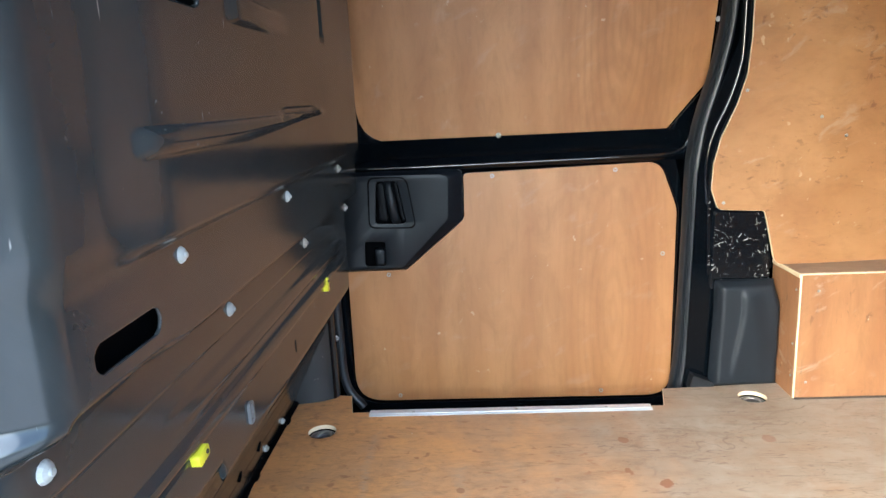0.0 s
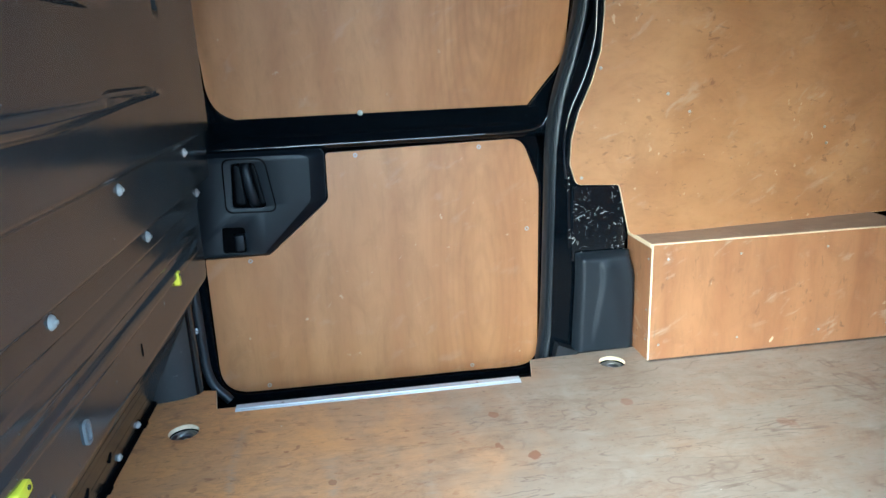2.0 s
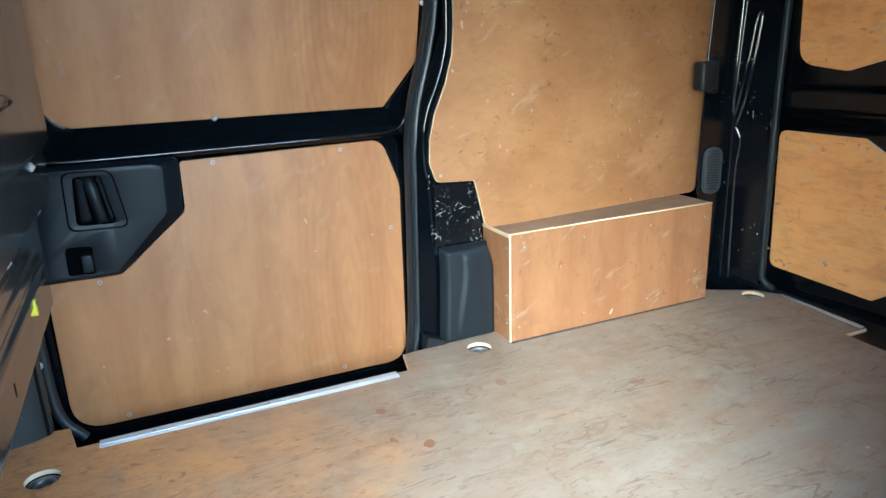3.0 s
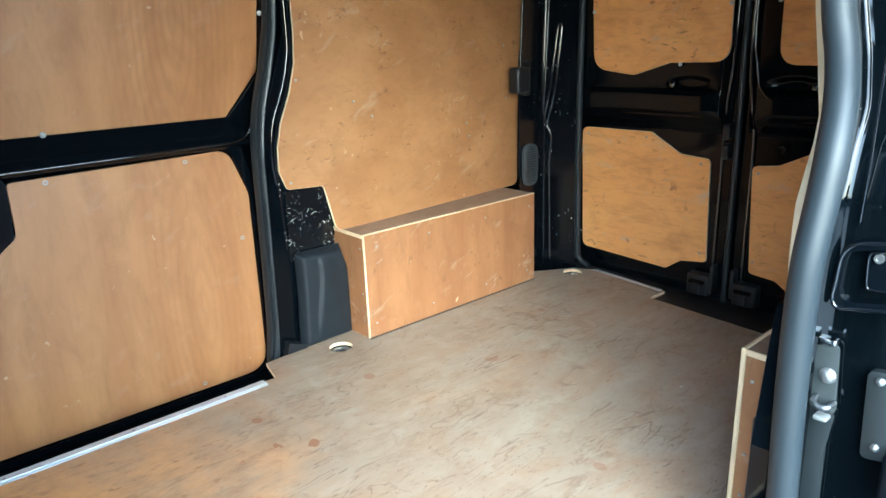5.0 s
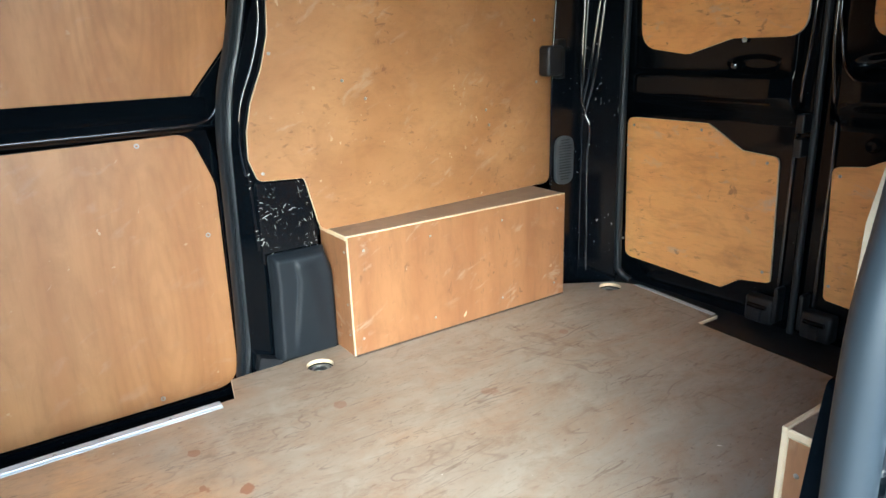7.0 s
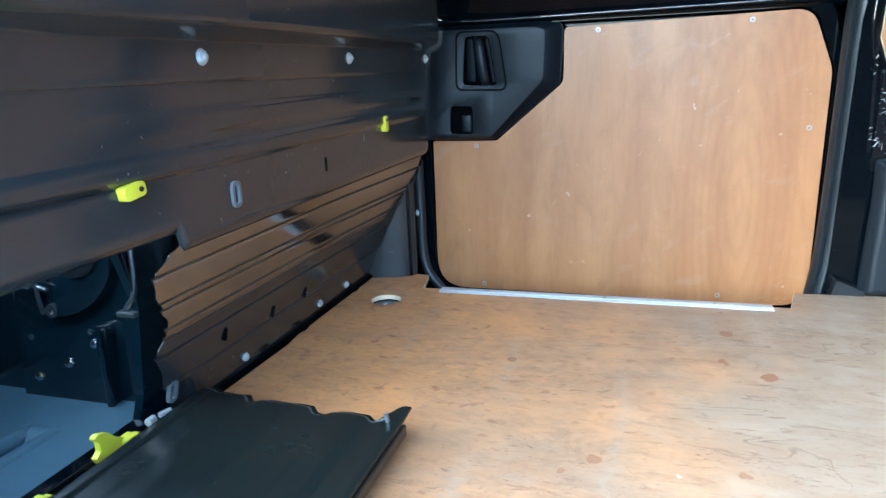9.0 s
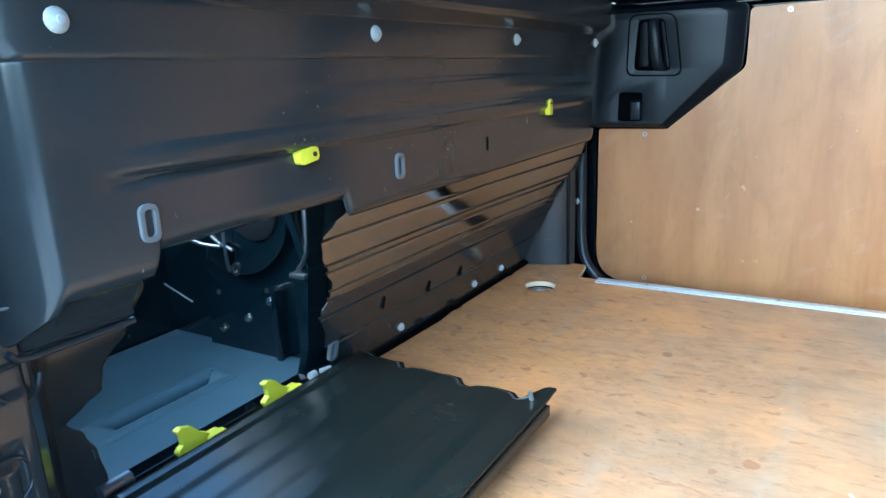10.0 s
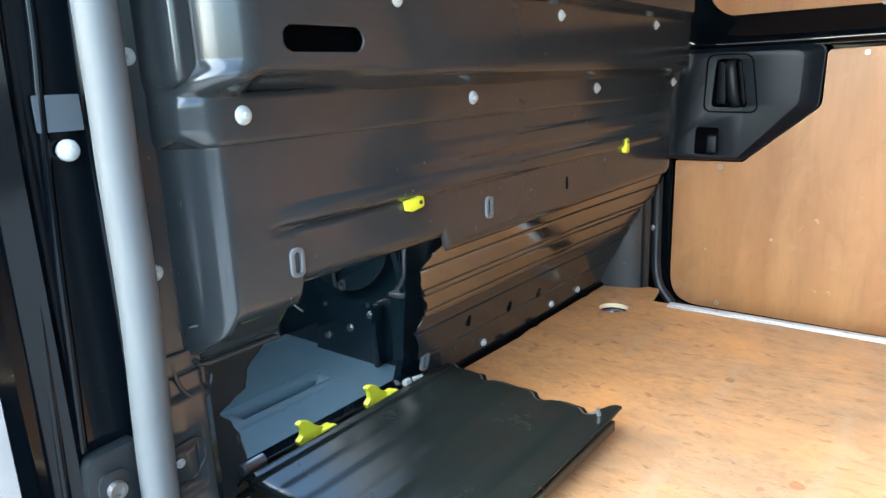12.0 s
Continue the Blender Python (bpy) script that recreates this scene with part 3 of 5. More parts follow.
for cx, cy in cups:
    ring = thing("lashing_ring", (cx, cy, -0.05), "zinc plated tie-down ring sunk in a round floor cut-out", "tie-down ring", "tie-down rings in the floor")
    part("cup", lathe([(0, -0.05), (0.034, -0.05), (0.034, -0.014), (0.031, -0.014), (0.029, -0.046), (0, -0.046)], (cx, cy, 0), n=24), STEEL, ring, "", 30)
    part("ring", tube([(cx + 0.022 * math.cos(a), cy + 0.022 * math.sin(a), -0.022 + 0.008 * math.sin(a + 0.6)) for a in steps(0.0, 6.28, 24)], 0.0042), STEEL, ring, "", True)
    part("saddle", box(cx - 0.008, cx + 0.008, cy - 0.027, cy + 0.027, -0.047, -0.026, 0.004), STEEL, ring, "", True)

# roof and outer skin that close the van
whole("ceiling", box(-1.35, 2.06, 0.34, 2.12, ROOF, ROOF + 0.04, 0.01), SATIN, "dark painted van roof lining", "ceiling", kind="structure")
bm = slab([(-1.35, -0.35), (2.06, -0.35), (2.06, ROOF), (-1.35, ROOF)], 2.105, 2.125, "y")
whole("wall_far_side", bm, GLOSS, "black outer side skin of the van", "wall", kind="structure")
bm = slab([(0.80, -0.35), (2.06, -0.35), (2.06, ROOF), (0.80, ROOF)], 0.315, 0.335, "y")
whole("wall_near_side", bm, GLOSS, "black outer side skin behind the open doorway", "wall", kind="structure")
bm = slab([(-1.35, -0.35), (-0.345, -0.35), (-0.345, ROOF), (-0.52, ROOF), (-0.52, 0.72), (-1.05, 0.72), (-1.05, ROOF), (-1.35, ROOF)], 0.330, 0.345, "y")
whole("wall_cab_side", bm, GLOSS, "black cab side skin with an open window space", "wall", kind="structure")
bm = slab([(0.335, -0.35), (2.105, -0.35), (2.105, 0.5), (0.335, 0.5)], -1.36, -1.34, "x")
whole("wall_cab_front", bm, PLASTIC, "dark dashboard wall closing the cab", "wall", kind="structure")

bm = slab([(0.335, -0.35), (2.105, -0.35), (2.105, ROOF), (0.335, ROOF)], 2.047, 2.067, "x")
whole("wall_rear", bm, GLOSS, "black outer rear skin of the van", "wall", kind="structure")

# ---- bulkhead ----
bulkhead = thing("bulkhead", (-0.47, 1.2, 0.0), "satin black pressed steel van bulkhead with ribs and rivets", "bulkhead")


def bulk_x(y, z):
    """How far back the upper bulkhead stands at y, z."""
    x = -0.287 + 0.004 * smooth(z, 0.531, 0.536)
    # two long ledges, each overhanging what lies below
    x += 0.036 * smooth(z, 0.580, 0.604)
    far = 1 - smooth(y, 1.835, 1.875)
    x += 0.020 * smooth(z, 0.703, 0.721) * smooth(y, 0.64, 0.78) * far + 0.008 * smooth(z, 0.69, 0.74) * (1 - smooth(y, 0.64, 0.78))
    # scooped start of the lower ledge
    x -= 0.020 * bell(z, 0.589, 0.600, 0.010) * smooth(y, 0.568, 0.600) * (1 - smooth(y, 0.62, 0.80))
    # tapered rib that ends in a shelf
    if 0.69 < y < 1.52:
        low, high = 0.800 + 0.021 * smooth(y, 0.90, 1.48), 0.821 + 0.011 * smooth(y, 1.13, 1.18) - 0.011 * smooth(y, 1.36, 1.48)
        x += 0.009 * smooth(z, low - 0.006, low + 0.005) * (1 - smooth(z, high - 0.007, high + 0.003)) * smooth(y, 0.70, 0.73) * (1 - smooth(y, 1.44, 1.50))
        x -= 0.007 * bell(z, high - 0.010, high - 0.002, 0.004) * bell(y, 1.17, 1.36, 0.04)
    x += 0.010 * bell(z, 0.948, 0.970, 0.008) * smooth(y, 0.955, 0.985) * (1 - smooth(y, 1.02, 1.27))
    x -= 0.012 * bell(y, 1.492, 1.508, 0.010) * smooth(z, 0.945, 0.975)
    # crease at clip height, flatter at its ends
    x += 0.007 * bell(z, 0.436, 0.446, 0.012) * bell(y, 0.70, 1.78, 0.10)
    x -= 0.005 * bell(z, 0.425, 0.431, 0.008) * bell(y, 0.64, 0.80, 0.05)
    x += 0.003 * bell(z, 0.478, 0.492, 0.012) * bell(y, 1.0, 1.78, 0.25)
    # wide roll at the doorway end and a tight one at the far end
    up = smooth(z, 0.529, 0.550)
    ridge, rad = 0.558 + 0.030 * smooth(z, 0.572, 0.618), 0.018 + 0.030 * up
    d = max(ridge - y, 0.0)
    x -= rad - math.sqrt(rad * rad - min(d, 0.9 * rad) ** 2) + min(2.06 * max(d - 0.9 * rad, 0.0), 0.10 - 0.086 * up)
    x -= 0.10 * smooth(y, 0.520, 0.506) * up
    x -= 0.03 * smooth(y, 1.87, 1.95)
    # foot of the pressing rolls back
    k = max(0.0, (0.352 - z) / 0.03)
    x -= 0.02 * min(k, 1.0) ** 2
    return x


us = steps(0.506, 0.605, 60) + steps(0.6062, 0.745, 116) + steps(0.748, 0.80, 20) + steps(0.804, 0.952, 37) + steps(0.96, 1.95, 110)
vs = steps(0.334, 0.36, 8) + steps(0.364, 0.615, 126) + steps(0.616, 0.660, 44) + steps(0.662, 0.75, 46) + steps(0.753, 0.99, 90) + steps(1.0, ROOF, 20)
slots = ((0.614, 0.734, 0.638), (0.790, 0.880, 0.960))


def bulk_keep(y, z):
    for y0, y1, zc in slots:
        if y0 < y < y1 and abs(z - zc) < 0.014:
            cy = min(max(y, y0 + 0.014), y1 - 0.014)
            return math.hypot(y - cy, z - zc) > 0.014
    return True


def bulk_point(y, z):
    """The foot drops in a facet at the doorway end and rises over the load-through opening."""
    foot = smooth(z, 0.44, 0.334)
    drop = 0.036 * min(max((0.553 - y) / 0.027, 0.0), 1.0)
    return (bulk_x(y, z), y, z + (0.025 * bell(y, 0.648, 0.926, 0.010) - drop) * foot)


ob = part("upper_panel", sheet(bulk_point, us, vs, bulk_keep), SATIN, bulkhead, "", 50)
md = ob.modifiers.new("thickness", "SOLIDIFY")
md.thickness, md.offset = 0.004, -1.0
# backing behind each slot, its shade given by the near-black colour
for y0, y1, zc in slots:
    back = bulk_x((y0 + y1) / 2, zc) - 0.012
    part("slot_liner", box(back - 0.03, back, y0 - 0.025, y1 + 0.025, zc - 0.026, zc + 0.026, 0.0), SHADE_BLACK, bulkhead)


def low_x(z, y=1.2):
    """The grooved lower panel leans back towards the floor and swings out a little at its far end."""
    x = -0.338 - 0.325 * (0.335 - z) + 0.024 * smooth(y, 1.40, 2.10) * smooth(z, 0.0, 0.2)
    for zc in (0.290, 0.246, 0.232, 0.196, 0.182, 0.150, 0.086):
        x -= 0.003 * smooth(z, zc + 0.004, zc - 0.004) + 0.0045 * bell(z, zc - 0.003, zc - 0.001, 0.003)
    return x


def hatch_edge(z):
    """The wavy cut edge of the load-through opening."""
    edge = ((1.062, 0.0), (1.050, 0.049), (1.018, 0.105), (0.992, 0.160), (1.004, 0.178), (0.999, 0.206), (0.981, 0.230), (0.956, 0.262), (0.946, 0.293), (0.968, 0.313), (0.990, 0.325), (0.985, 0.345))
    for (y0, z0), (y1, z1) in zip(edge, edge[1:]):
        if z <= z1:
            return y0 + (y1 - y0) * smooth(z, z0, z1)
    return edge[-1][0]


# panel split in two so that only its upper part gets the boosted reflection
for name, z0, z1, mat in (("lower_panel", 0.176, 0.345, SATIN_REFLECT), ("kick_panel", -0.02, 0.176, SATIN)):
    ob = part(name, sheet(lambda u, z: (low_x(z, hatch_edge(z) + (1.95 - hatch_edge(z)) * u), hatch_edge(z) + (1.95 - hatch_edge(z)) * u, z), steps(0, 1, 40), steps(z0, z1, int((z1 - z0) * 500))),
              [mat, GLOSS], bulkhead, "", 50)
    for face in ob.data.polygons:
        if face.center.y + world_base(bulkhead).y < hatch_edge(face.center.z + world_base(bulkhead).z) + 0.03:
            face.use_smooth = False
    md = ob.modifiers.new("thickness", "SOLIDIFY")
    md.thickness, md.offset, md.material_offset_rim = 0.0015, -1.0, 1
# return of the upper panel behind its lower edge, and the corner box beside the opening
bm = sheet(lambda y, t: (-0.304 - 0.05 * t - 0.03 * smooth(y, 0.56, 0.51), y, 0.344 - 0.066 * t - 0.008 * smooth(y, 0.56, 0.52) - 0.004 * bell(t, 0.70, 0.78, 0.06)), steps(0.516, 0.642, 30), steps(0, 1, 24))
ob = part("corner_underside", bm, SATIN, bulkhead, "", 50)
md = ob.modifiers.new("thickness", "SOLIDIFY")
md.thickness = 0.004
foot_plan = [(-0.345, 0.462), (-0.342, 0.50), (-0.345, 0.53), (-0.362, 0.546), (-0.44, 0.585), (-0.458, 0.60), (-0.462, 0.645)]


def foot_edge(z):
    """Cut edge of the foot panel along the load-through opening."""
    edge = ((0.655, -0.06), (0.652, 0.058), (0.646, 0.096), (0.635, 0.123), (0.617, 0.146), (0.640, 0.158), (0.664, 0.168), (0.669, 0.190), (0.709, 0.232), (0.740, 0.276), (0.750, 0.32))
    for (y0, z0), (y1, z1) in zip(edge, edge[1:]):
        if z <= z1:
            return y0 + (y1 - y0) * smooth(z, z0, z1)
    return edge[-1][0]


def foot_fn(t, z):
    k = t * (len(foot_plan) - 1)
    i = min(int(k), len(foot_plan) - 2)
    p = Vector(foot_plan[i]).lerp(Vector(foot_plan[i + 1]), k - i)
    y = p.y + (foot_edge(z) - 0.645) * smooth(t, 0.80, 1.0)
    dent = 0.5 * bell(z, 0.14, 0.20, 0.012) * bell(y, 0.475, 0.515, 0.006) - 0.6 * bell(z, 0.155, 0.185, 0.008) * bell(y, 0.482, 0.508, 0.004)
    dent += 0.8 * bell(z, 0.255, 0.275, 0.008) * bell(y, 0.49, 0.535, 0.006)
    return (p.x - 0.006 * dent, y, z)


ob = part("foot_panel", sheet(foot_fn, steps(0, 1, 70), steps(-0.05, 0.305, 130)), SATIN, bulkhead, "", 50)
md = ob.modifiers.new("thickness", "SOLIDIFY")
md.thickness, md.offset = 0.003, -1.0
part("tab_hole", slab(moved(oval(0.011, 0.026), 0.636, 0.090), -0.4605, -0.4585, "x"), CARPET, bulkhead)
part("end_flange", slab([(0.462, 0.30), (0.516, 0.30), (0.516, ROOF), (0.462, ROOF)], -0.352, -0.343, "x", (), 0.003), SATIN, bulkhead)
part("bottom_rail", box(-0.528, -0.455, 0.62, 1.08, -0.012, 0.014, 0.006), GLOSS, bulkhead)
# far length of the rail blackened to read as a shaded gap
part("bottom_rail", box(-0.528, -0.455, 1.084, 1.875, -0.012, 0.010, 0.006), SHADE_BLACK, bulkhead)
part("hinge_rail", tube([(-0.488, 0.64, 0.014), (-0.488, 1.06, 0.014)], 0.007), GLOSS, bulkhead, "", True)
for yy in (1.34, 1.47, 1.74):
    part("foot_tab", box(-0.462, -0.449, yy, yy + 0.026, 0.0004, 0.010, 0.003), SHADE_BLACK, bulkhead)
# unseen slab added in the cab to keep its light off the far side
part("cab_light_block", slab([(1.17, -0.10), (2.10, -0.10), (2.10, ROOF), (1.17, ROOF)], -0.64, -0.625, "x"), PLASTIC, bulkhead)
part("far_flange", slab([(1.90, -0.10), (2.10, -0.10), (2.10, ROOF), (1.90, ROOF)], -0.375, -0.352, "x", (), 0.003), GLOSS, bulkhead)
part("lower_fold", tube(spline([(-0.338, 0.522, 0.290), (-0.342, 0.535, 0.280), (-0.344, 0.585, 0.2785), (-0.344, 0.645, 0.2785)]), 0.0035), SATIN, bulkhead, "", True)
part("pressed_bead", tube(spline([(-0.341, 0.495, 0.296), (-0.341, 0.501, 0.266), (-0.343, 0.515, 0.247), (-0.347, 0.534, 0.239), (-0.360, 0.549, 0.241), (-0.364, 0.556, 0.254)]), 0.0025), SATIN, bulkhead, "", True)
part("pressed_bead", tube(spline([(-0.341, 0.484, 0.195), (-0.341, 0.509, 0.197), (-0.343, 0.521, 0.185), (-0.343, 0.520, 0.164), (-0.341, 0.502, 0.148)]), 0.0022), SATIN, bulkhead, "", True)
# far corner pillar foot
bm = sheet(lambda a, z: (-0.500 + 0.155 * math.sin(a), 1.866 + 0.058 * (1 - math.cos(a)), z), steps(0.0, 1.57, 20), steps(-0.05, 0.42, 6))
ob = part("pillar_foot", bm, SATIN, bulkhead, "", 50)
for yy in (0.581, 1.001, 1.433, 1.872):
    screw(bulkhead, (bulk_x(yy, 0.561) + 0.003, yy, 0.561), (1, 0, 0), 0.0105, WHITE_CAP, "rivet")
for yy in (0.796, 1.216, 1.649):
    screw(bulkhead, (bulk_x(yy, 0.687) + 0.003, yy, 0.687), (1, 0, 0), 0.0095, WHITE_CAP, "rivet")
for xx, yy, zz in ((-0.341, 0.496, 0.624), (-0.341, 0.492, 0.401), (-0.344, 0.489, 0.175), (-0.352, 1.962, 0.161)):
    screw(bulkhead, (xx, yy, zz), (1, 0, 0) if yy < 1.9 else (0.6, -0.8, 0), 0.009, WHITE_CAP, "rivet")
for yy, zz in ((1.26, 0.035), (1.56, 0.035), (1.70, 0.035)):
    screw(bulkhead, (low_x(zz, yy) + 0.003, yy, zz), (1, 0, 0.2), 0.0085, WHITE_CAP, "rivet")
for yy, zz, surf in ((0.636, 0.386, 0), (1.042, 0.383, 0), (1.045, 0.072, 1)):
    xx = (low_x(zz, yy) if surf else bulk_x(yy, zz)) + 0.001
    part("grommet", slab(moved(oval(0.020, 0.036), yy, zz), xx, xx + 0.007, "x", [moved(oval(0.010, 0.026), yy, zz)], 0.002, 2, (lambda a, b: 0.22 * (b - 0.072)) if surf else None), GREY_CAP, bulkhead, "grey plastic grommet", True)
# flat near-black ovals on the surface stand for shaded slots
for yy, zz in ((1.315, 0.385), (1.17, 0.118), (1.33, 0.10), (1.46, 0.095)):
    xx = (low_x(zz, yy) if zz < 0.3 else bulk_x(yy, zz)) + 0.0045
    part("slot_shade", slab(moved(oval(0.007, 0.024), yy, zz), xx - 0.004, xx, "x", (), 0.0, 1, (lambda a, b, c=zz: 0.22 * (b - c)) if zz < 0.3 else None), SHADE_BLACK, bulkhead)

# small knocks through the paint of the bulkhead
for yy, zz, w, h, turn in ((0.795, 0.500, 0.0016, 0.010, 14), (0.803, 0.462, 0.0014, 0.009, -6), (0.585, 0.508, 0.003, 0.005, 30), (1.060, 0.457, 0.012, 0.0012, 4), (0.960, 0.450, 0.008, 0.0012, 2),
                           (0.560, 0.470, 0.0025, 0.006, 10), (0.700, 0.618, 0.010, 0.0025, 8), (1.01, 0.660, 0.0015, 0.014, 12), (1.17, 0.340, 0.010, 0.0012, 2), (1.08, 0.341, 0.007, 0.0012, -2),
                           (0.720, 0.832, 0.004, 0.0012, 3), (0.745, 0.780, 0.003, 0.001, 0), (1.30, 0.552, 0.0014, 0.008, 18)):
    xx, c, k = bulk_x(yy, zz) + 0.0004, math.cos(radians(turn)), math.sin(radians(turn))
    o = [(yy + a * c - b * k, zz + a * k + b * c) for a, b in ((-w, -h * 0.6), (w * 0.4, -h), (w, h * 0.3), (w * 0.2, h), (-w * 0.7, h * 0.5))]
    part("paint_chip", slab(o, xx, xx + 0.0008, "x"), WHITE_CAP, bulkhead)

# footwell behind the opening
def mat_z(x, y):
    centre = -0.693
    rib = bell(x, centre - 0.023, centre + 0.023, 0.002) * smooth(y, 0.786, 0.794) * (1 - smooth(y, 0.985, 1.022))
    return -0.03 - 0.022 * rib + 0.004 * bell(x, centre - 0.030, centre + 0.030, 0.008) * bell(y, 0.785, 1.01, 0.02)


mat_floor = sheet(lambda x, y: (x, y, mat_z(x, y)), steps(-0.965, -0.76, 16) + steps(-0.755, -0.635, 100) + steps(-0.63, -0.49, 10), steps(0.40, 0.77, 12) + steps(0.775, 1.04, 110) + steps(1.045, 1.16, 6))
footwell = whole("footwell_mat", mat_floor, CARPET, "blue-grey moulded footwell mat with a pressed rib", "mat", smooth=60)
md = footwell.modifiers.new("thickness", "SOLIDIFY")
md.thickness, md.offset = 0.02, -1.0
seat = thing("seat_base", (-0.80, 1.25, -0.05), "black steel passenger seat base behind the bulkhead", "seat base")
part("side_plate", slab(rnd([(-0.969, -0.05), (-0.53, -0.05), (-0.50, 0.02), (-0.505, 0.22), (-0.47, 0.40), (-0.969, 0.40)], 0.01), 1.135, 1.155, "y", (), 0.004), NAVY, seat)
part("front_bracket", slab(rnd([(1.03, -0.02), (1.14, -0.02), (1.14, 0.40), (1.06, 0.40), (1.05, 0.30), (1.08, 0.20), (1.06, 0.05)], 0.012), -0.525, -0.51, "x", (), 0.004), NAVY, seat)
part("lower_box", slab(rnd([(-0.838, -0.045), (-0.632, -0.045), (-0.622, 0.138), (-0.812, 0.118)], 0.012), 1.118, 1.137, "y", (), 0.006, 3), NAVY, seat, "", 40)
part("drum", lathe([(0, 0.002), (0.036, 0.002), (0.040, 0.014), (0.048, 0.020), (0.150, 0.024), (0.158, 0.018), (0.160, 0.0)], (-0.735, 1.137, 0.305), (0, -1, 0), 48), NAVY, seat, "", 40)
part("inner_disc", lathe([(0, 0), (0.062, 0), (0.062, 0.005), (0.056, 0.009), (0, 0.009)], (-0.665, 1.1135, 0.285), (0, -1, 0), 32), PLASTIC, seat, "", 40)
part("cable", tube(spline([(-0.80, 1.112, 0.30), (-0.795, 1.106, 0.25), (-0.76, 1.104, 0.215), (-0.72, 1.106, 0.20)]), 0.004), DARK_STEEL, seat, "", True)
part("cable", tube(spline([(-0.735, 1.112, 0.33), (-0.738, 1.104, 0.26), (-0.740, 1.104, 0.19), (-0.742, 1.110, 0.155)]), 0.0035), DARK_STEEL, seat, "", True)
part("release_rod", tube(spline([(-0.50, 1.075, 0.40), (-0.503, 1.075, 0.30), (-0.512, 1.078, 0.22), (-0.533, 1.080, 0.190)]), 0.0045), DARK_STEEL, seat, "", True)
part("rod_foot", box(-0.548, -0.512, 1.070, 1.092, 0.176, 0.186, 0.003), DARK_STEEL, seat, "", True)
part("release_rod", tube([(-0.905, 1.08, 0.118), (-0.838, 1.09, 0.086)], 0.0018), DARK_STEEL, seat, "", True)
part("release_rod", tube(spline([(-0.86, 1.09, 0.235), (-0.80, 1.09, 0.212), (-0.75, 1.10, 0.206)]), 0.0035), STEEL, seat, "", True)
part("edge_fold", box(-0.640, -0.626, 1.108, 1.120, -0.045, 0.132, 0.004), NAVY, seat, "", 40)
for xx, yy, zz in ((-0.788, 1.117, 0.030), (-0.714, 1.117, 0.062), (-0.650, 1.117, 0.104)):
    screw(seat, (xx, yy, zz), (0, -1, 0), 0.009, BRIGHT_ZINC, "bolt")
screw(seat, (-0.726, 1.113, 0.160), (0, -1, 0), 0.012, DARK_STEEL, "bolt", "ring")
for xx, zz in ((-0.79, 0.105), (-0.655, 0.125), (-0.585, 0.03), (-0.56, 0.01)):
    screw(seat, (xx, 1.117 if xx < -0.6 else 1.134, zz), (0, -1, 0), 0.005, DARK_STEEL, "screw", "ring")
part("floor_track", slab(rnd([(-0.9695, 0.925), (-0.945, 0.965), (-0.928, 1.015), (-0.930, 1.075), (-0.9695, 1.125)], 0.012), -0.029, -0.021, "z", (), 0.003), NAVY, seat, "", 40)
part("wire", tube([(-0.962, 1.005, -0.012), (-0.940, 1.125, -0.010)], 0.0015), STEEL, seat, "", True)
part("wire", tube([(-0.960, 1.050, -0.016), (-0.934, 1.075, -0.016)], 0.0013), STEEL, seat, "", True)
screw(seat, (-0.956, 0.985, -0.020), (0, 0, 1), 0.006, STEEL, "screw")
part("rear_plate", slab([(0.40, -0.05), (1.15, -0.05), (1.15, 0.42), (0.40, 0.42)], -0.985, -0.970, "x"), NAVY, seat)

# hatch panel folded down onto the floor
flap = thing("folded_hatch_panel", (-0.27, 0.86, 0.0), "ribbed dark painted hatch panel folded flat on the floor", "hatch panel")


def flap_z(x, y):
    z = 0.030 + 0.016 * smooth(x, -0.455, -0.435) + 0.004 * bell(x, -0.430, -0.418, 0.010)
    for xc in (-0.345, -0.245, -0.155):
        z += 0.002 * bell(x, xc - 0.012, xc + 0.012, 0.024)
    return z + 0.006 * smooth(x, -0.13, -0.075)


def flap_end(x):
    """The far end steps back rib by rib and sweeps out again at the loose corner."""
    y = 1.128 - 0.115 * (x + 0.418) * 0.75
    y -= 0.015 * (bell(x, -0.338, -0.330, 0.018) + bell(x, -0.218, -0.206, 0.020)) + 0.012 * bell(x, -0.120, -0.108, 0.020)
    y += 0.010 * smooth(x, -0.105, -0.080)
    return y


def flap_point(x, u):
    y = 0.625 + (flap_end(x) - 0.625) * u
    d = flap_end(x) - y
    z = flap_z(x, y) - 0.012 * smooth(d, 0.026, 0.008) * smooth(x, -0.10, -0.13) + 0.003 * smooth(d, 0.05, 0.0) * smooth(x, -0.11, -0.08)
    return (x, y, z)


bm = sheet(flap_point, steps(-0.452, -0.072, 120), steps(0, 0.9, 20) + steps(0.91, 1.0, 20))
ob = part("panel", bm, FLAP, flap, "", 50)
md = ob.modifiers.new("thickness", "SOLIDIFY")
md.thickness, md.offset = 0.004, -1.0
# thin pale bead in place of the specular line on the bend
part("end_fold", tube([(x, flap_end(x) - 0.016, flap_point(x, 1.0 - 0.016 / (flap_end(x) - 0.625))[2] + 0.0004) for x in steps(-0.44, -0.10, 90)], 0.0018), FOLD_GLINT, flap, "folded edge with its highlight painted pale grey", True)
part("front_lip", box(-0.078, -0.070, 0.625, 1.080, 0.024, 0.043, 0.003), FLAP, flap)
part("end_rib", box(-0.44, -0.15, 1.052, 1.060, 0.004, 0.034, 0.003), FLAP, flap)
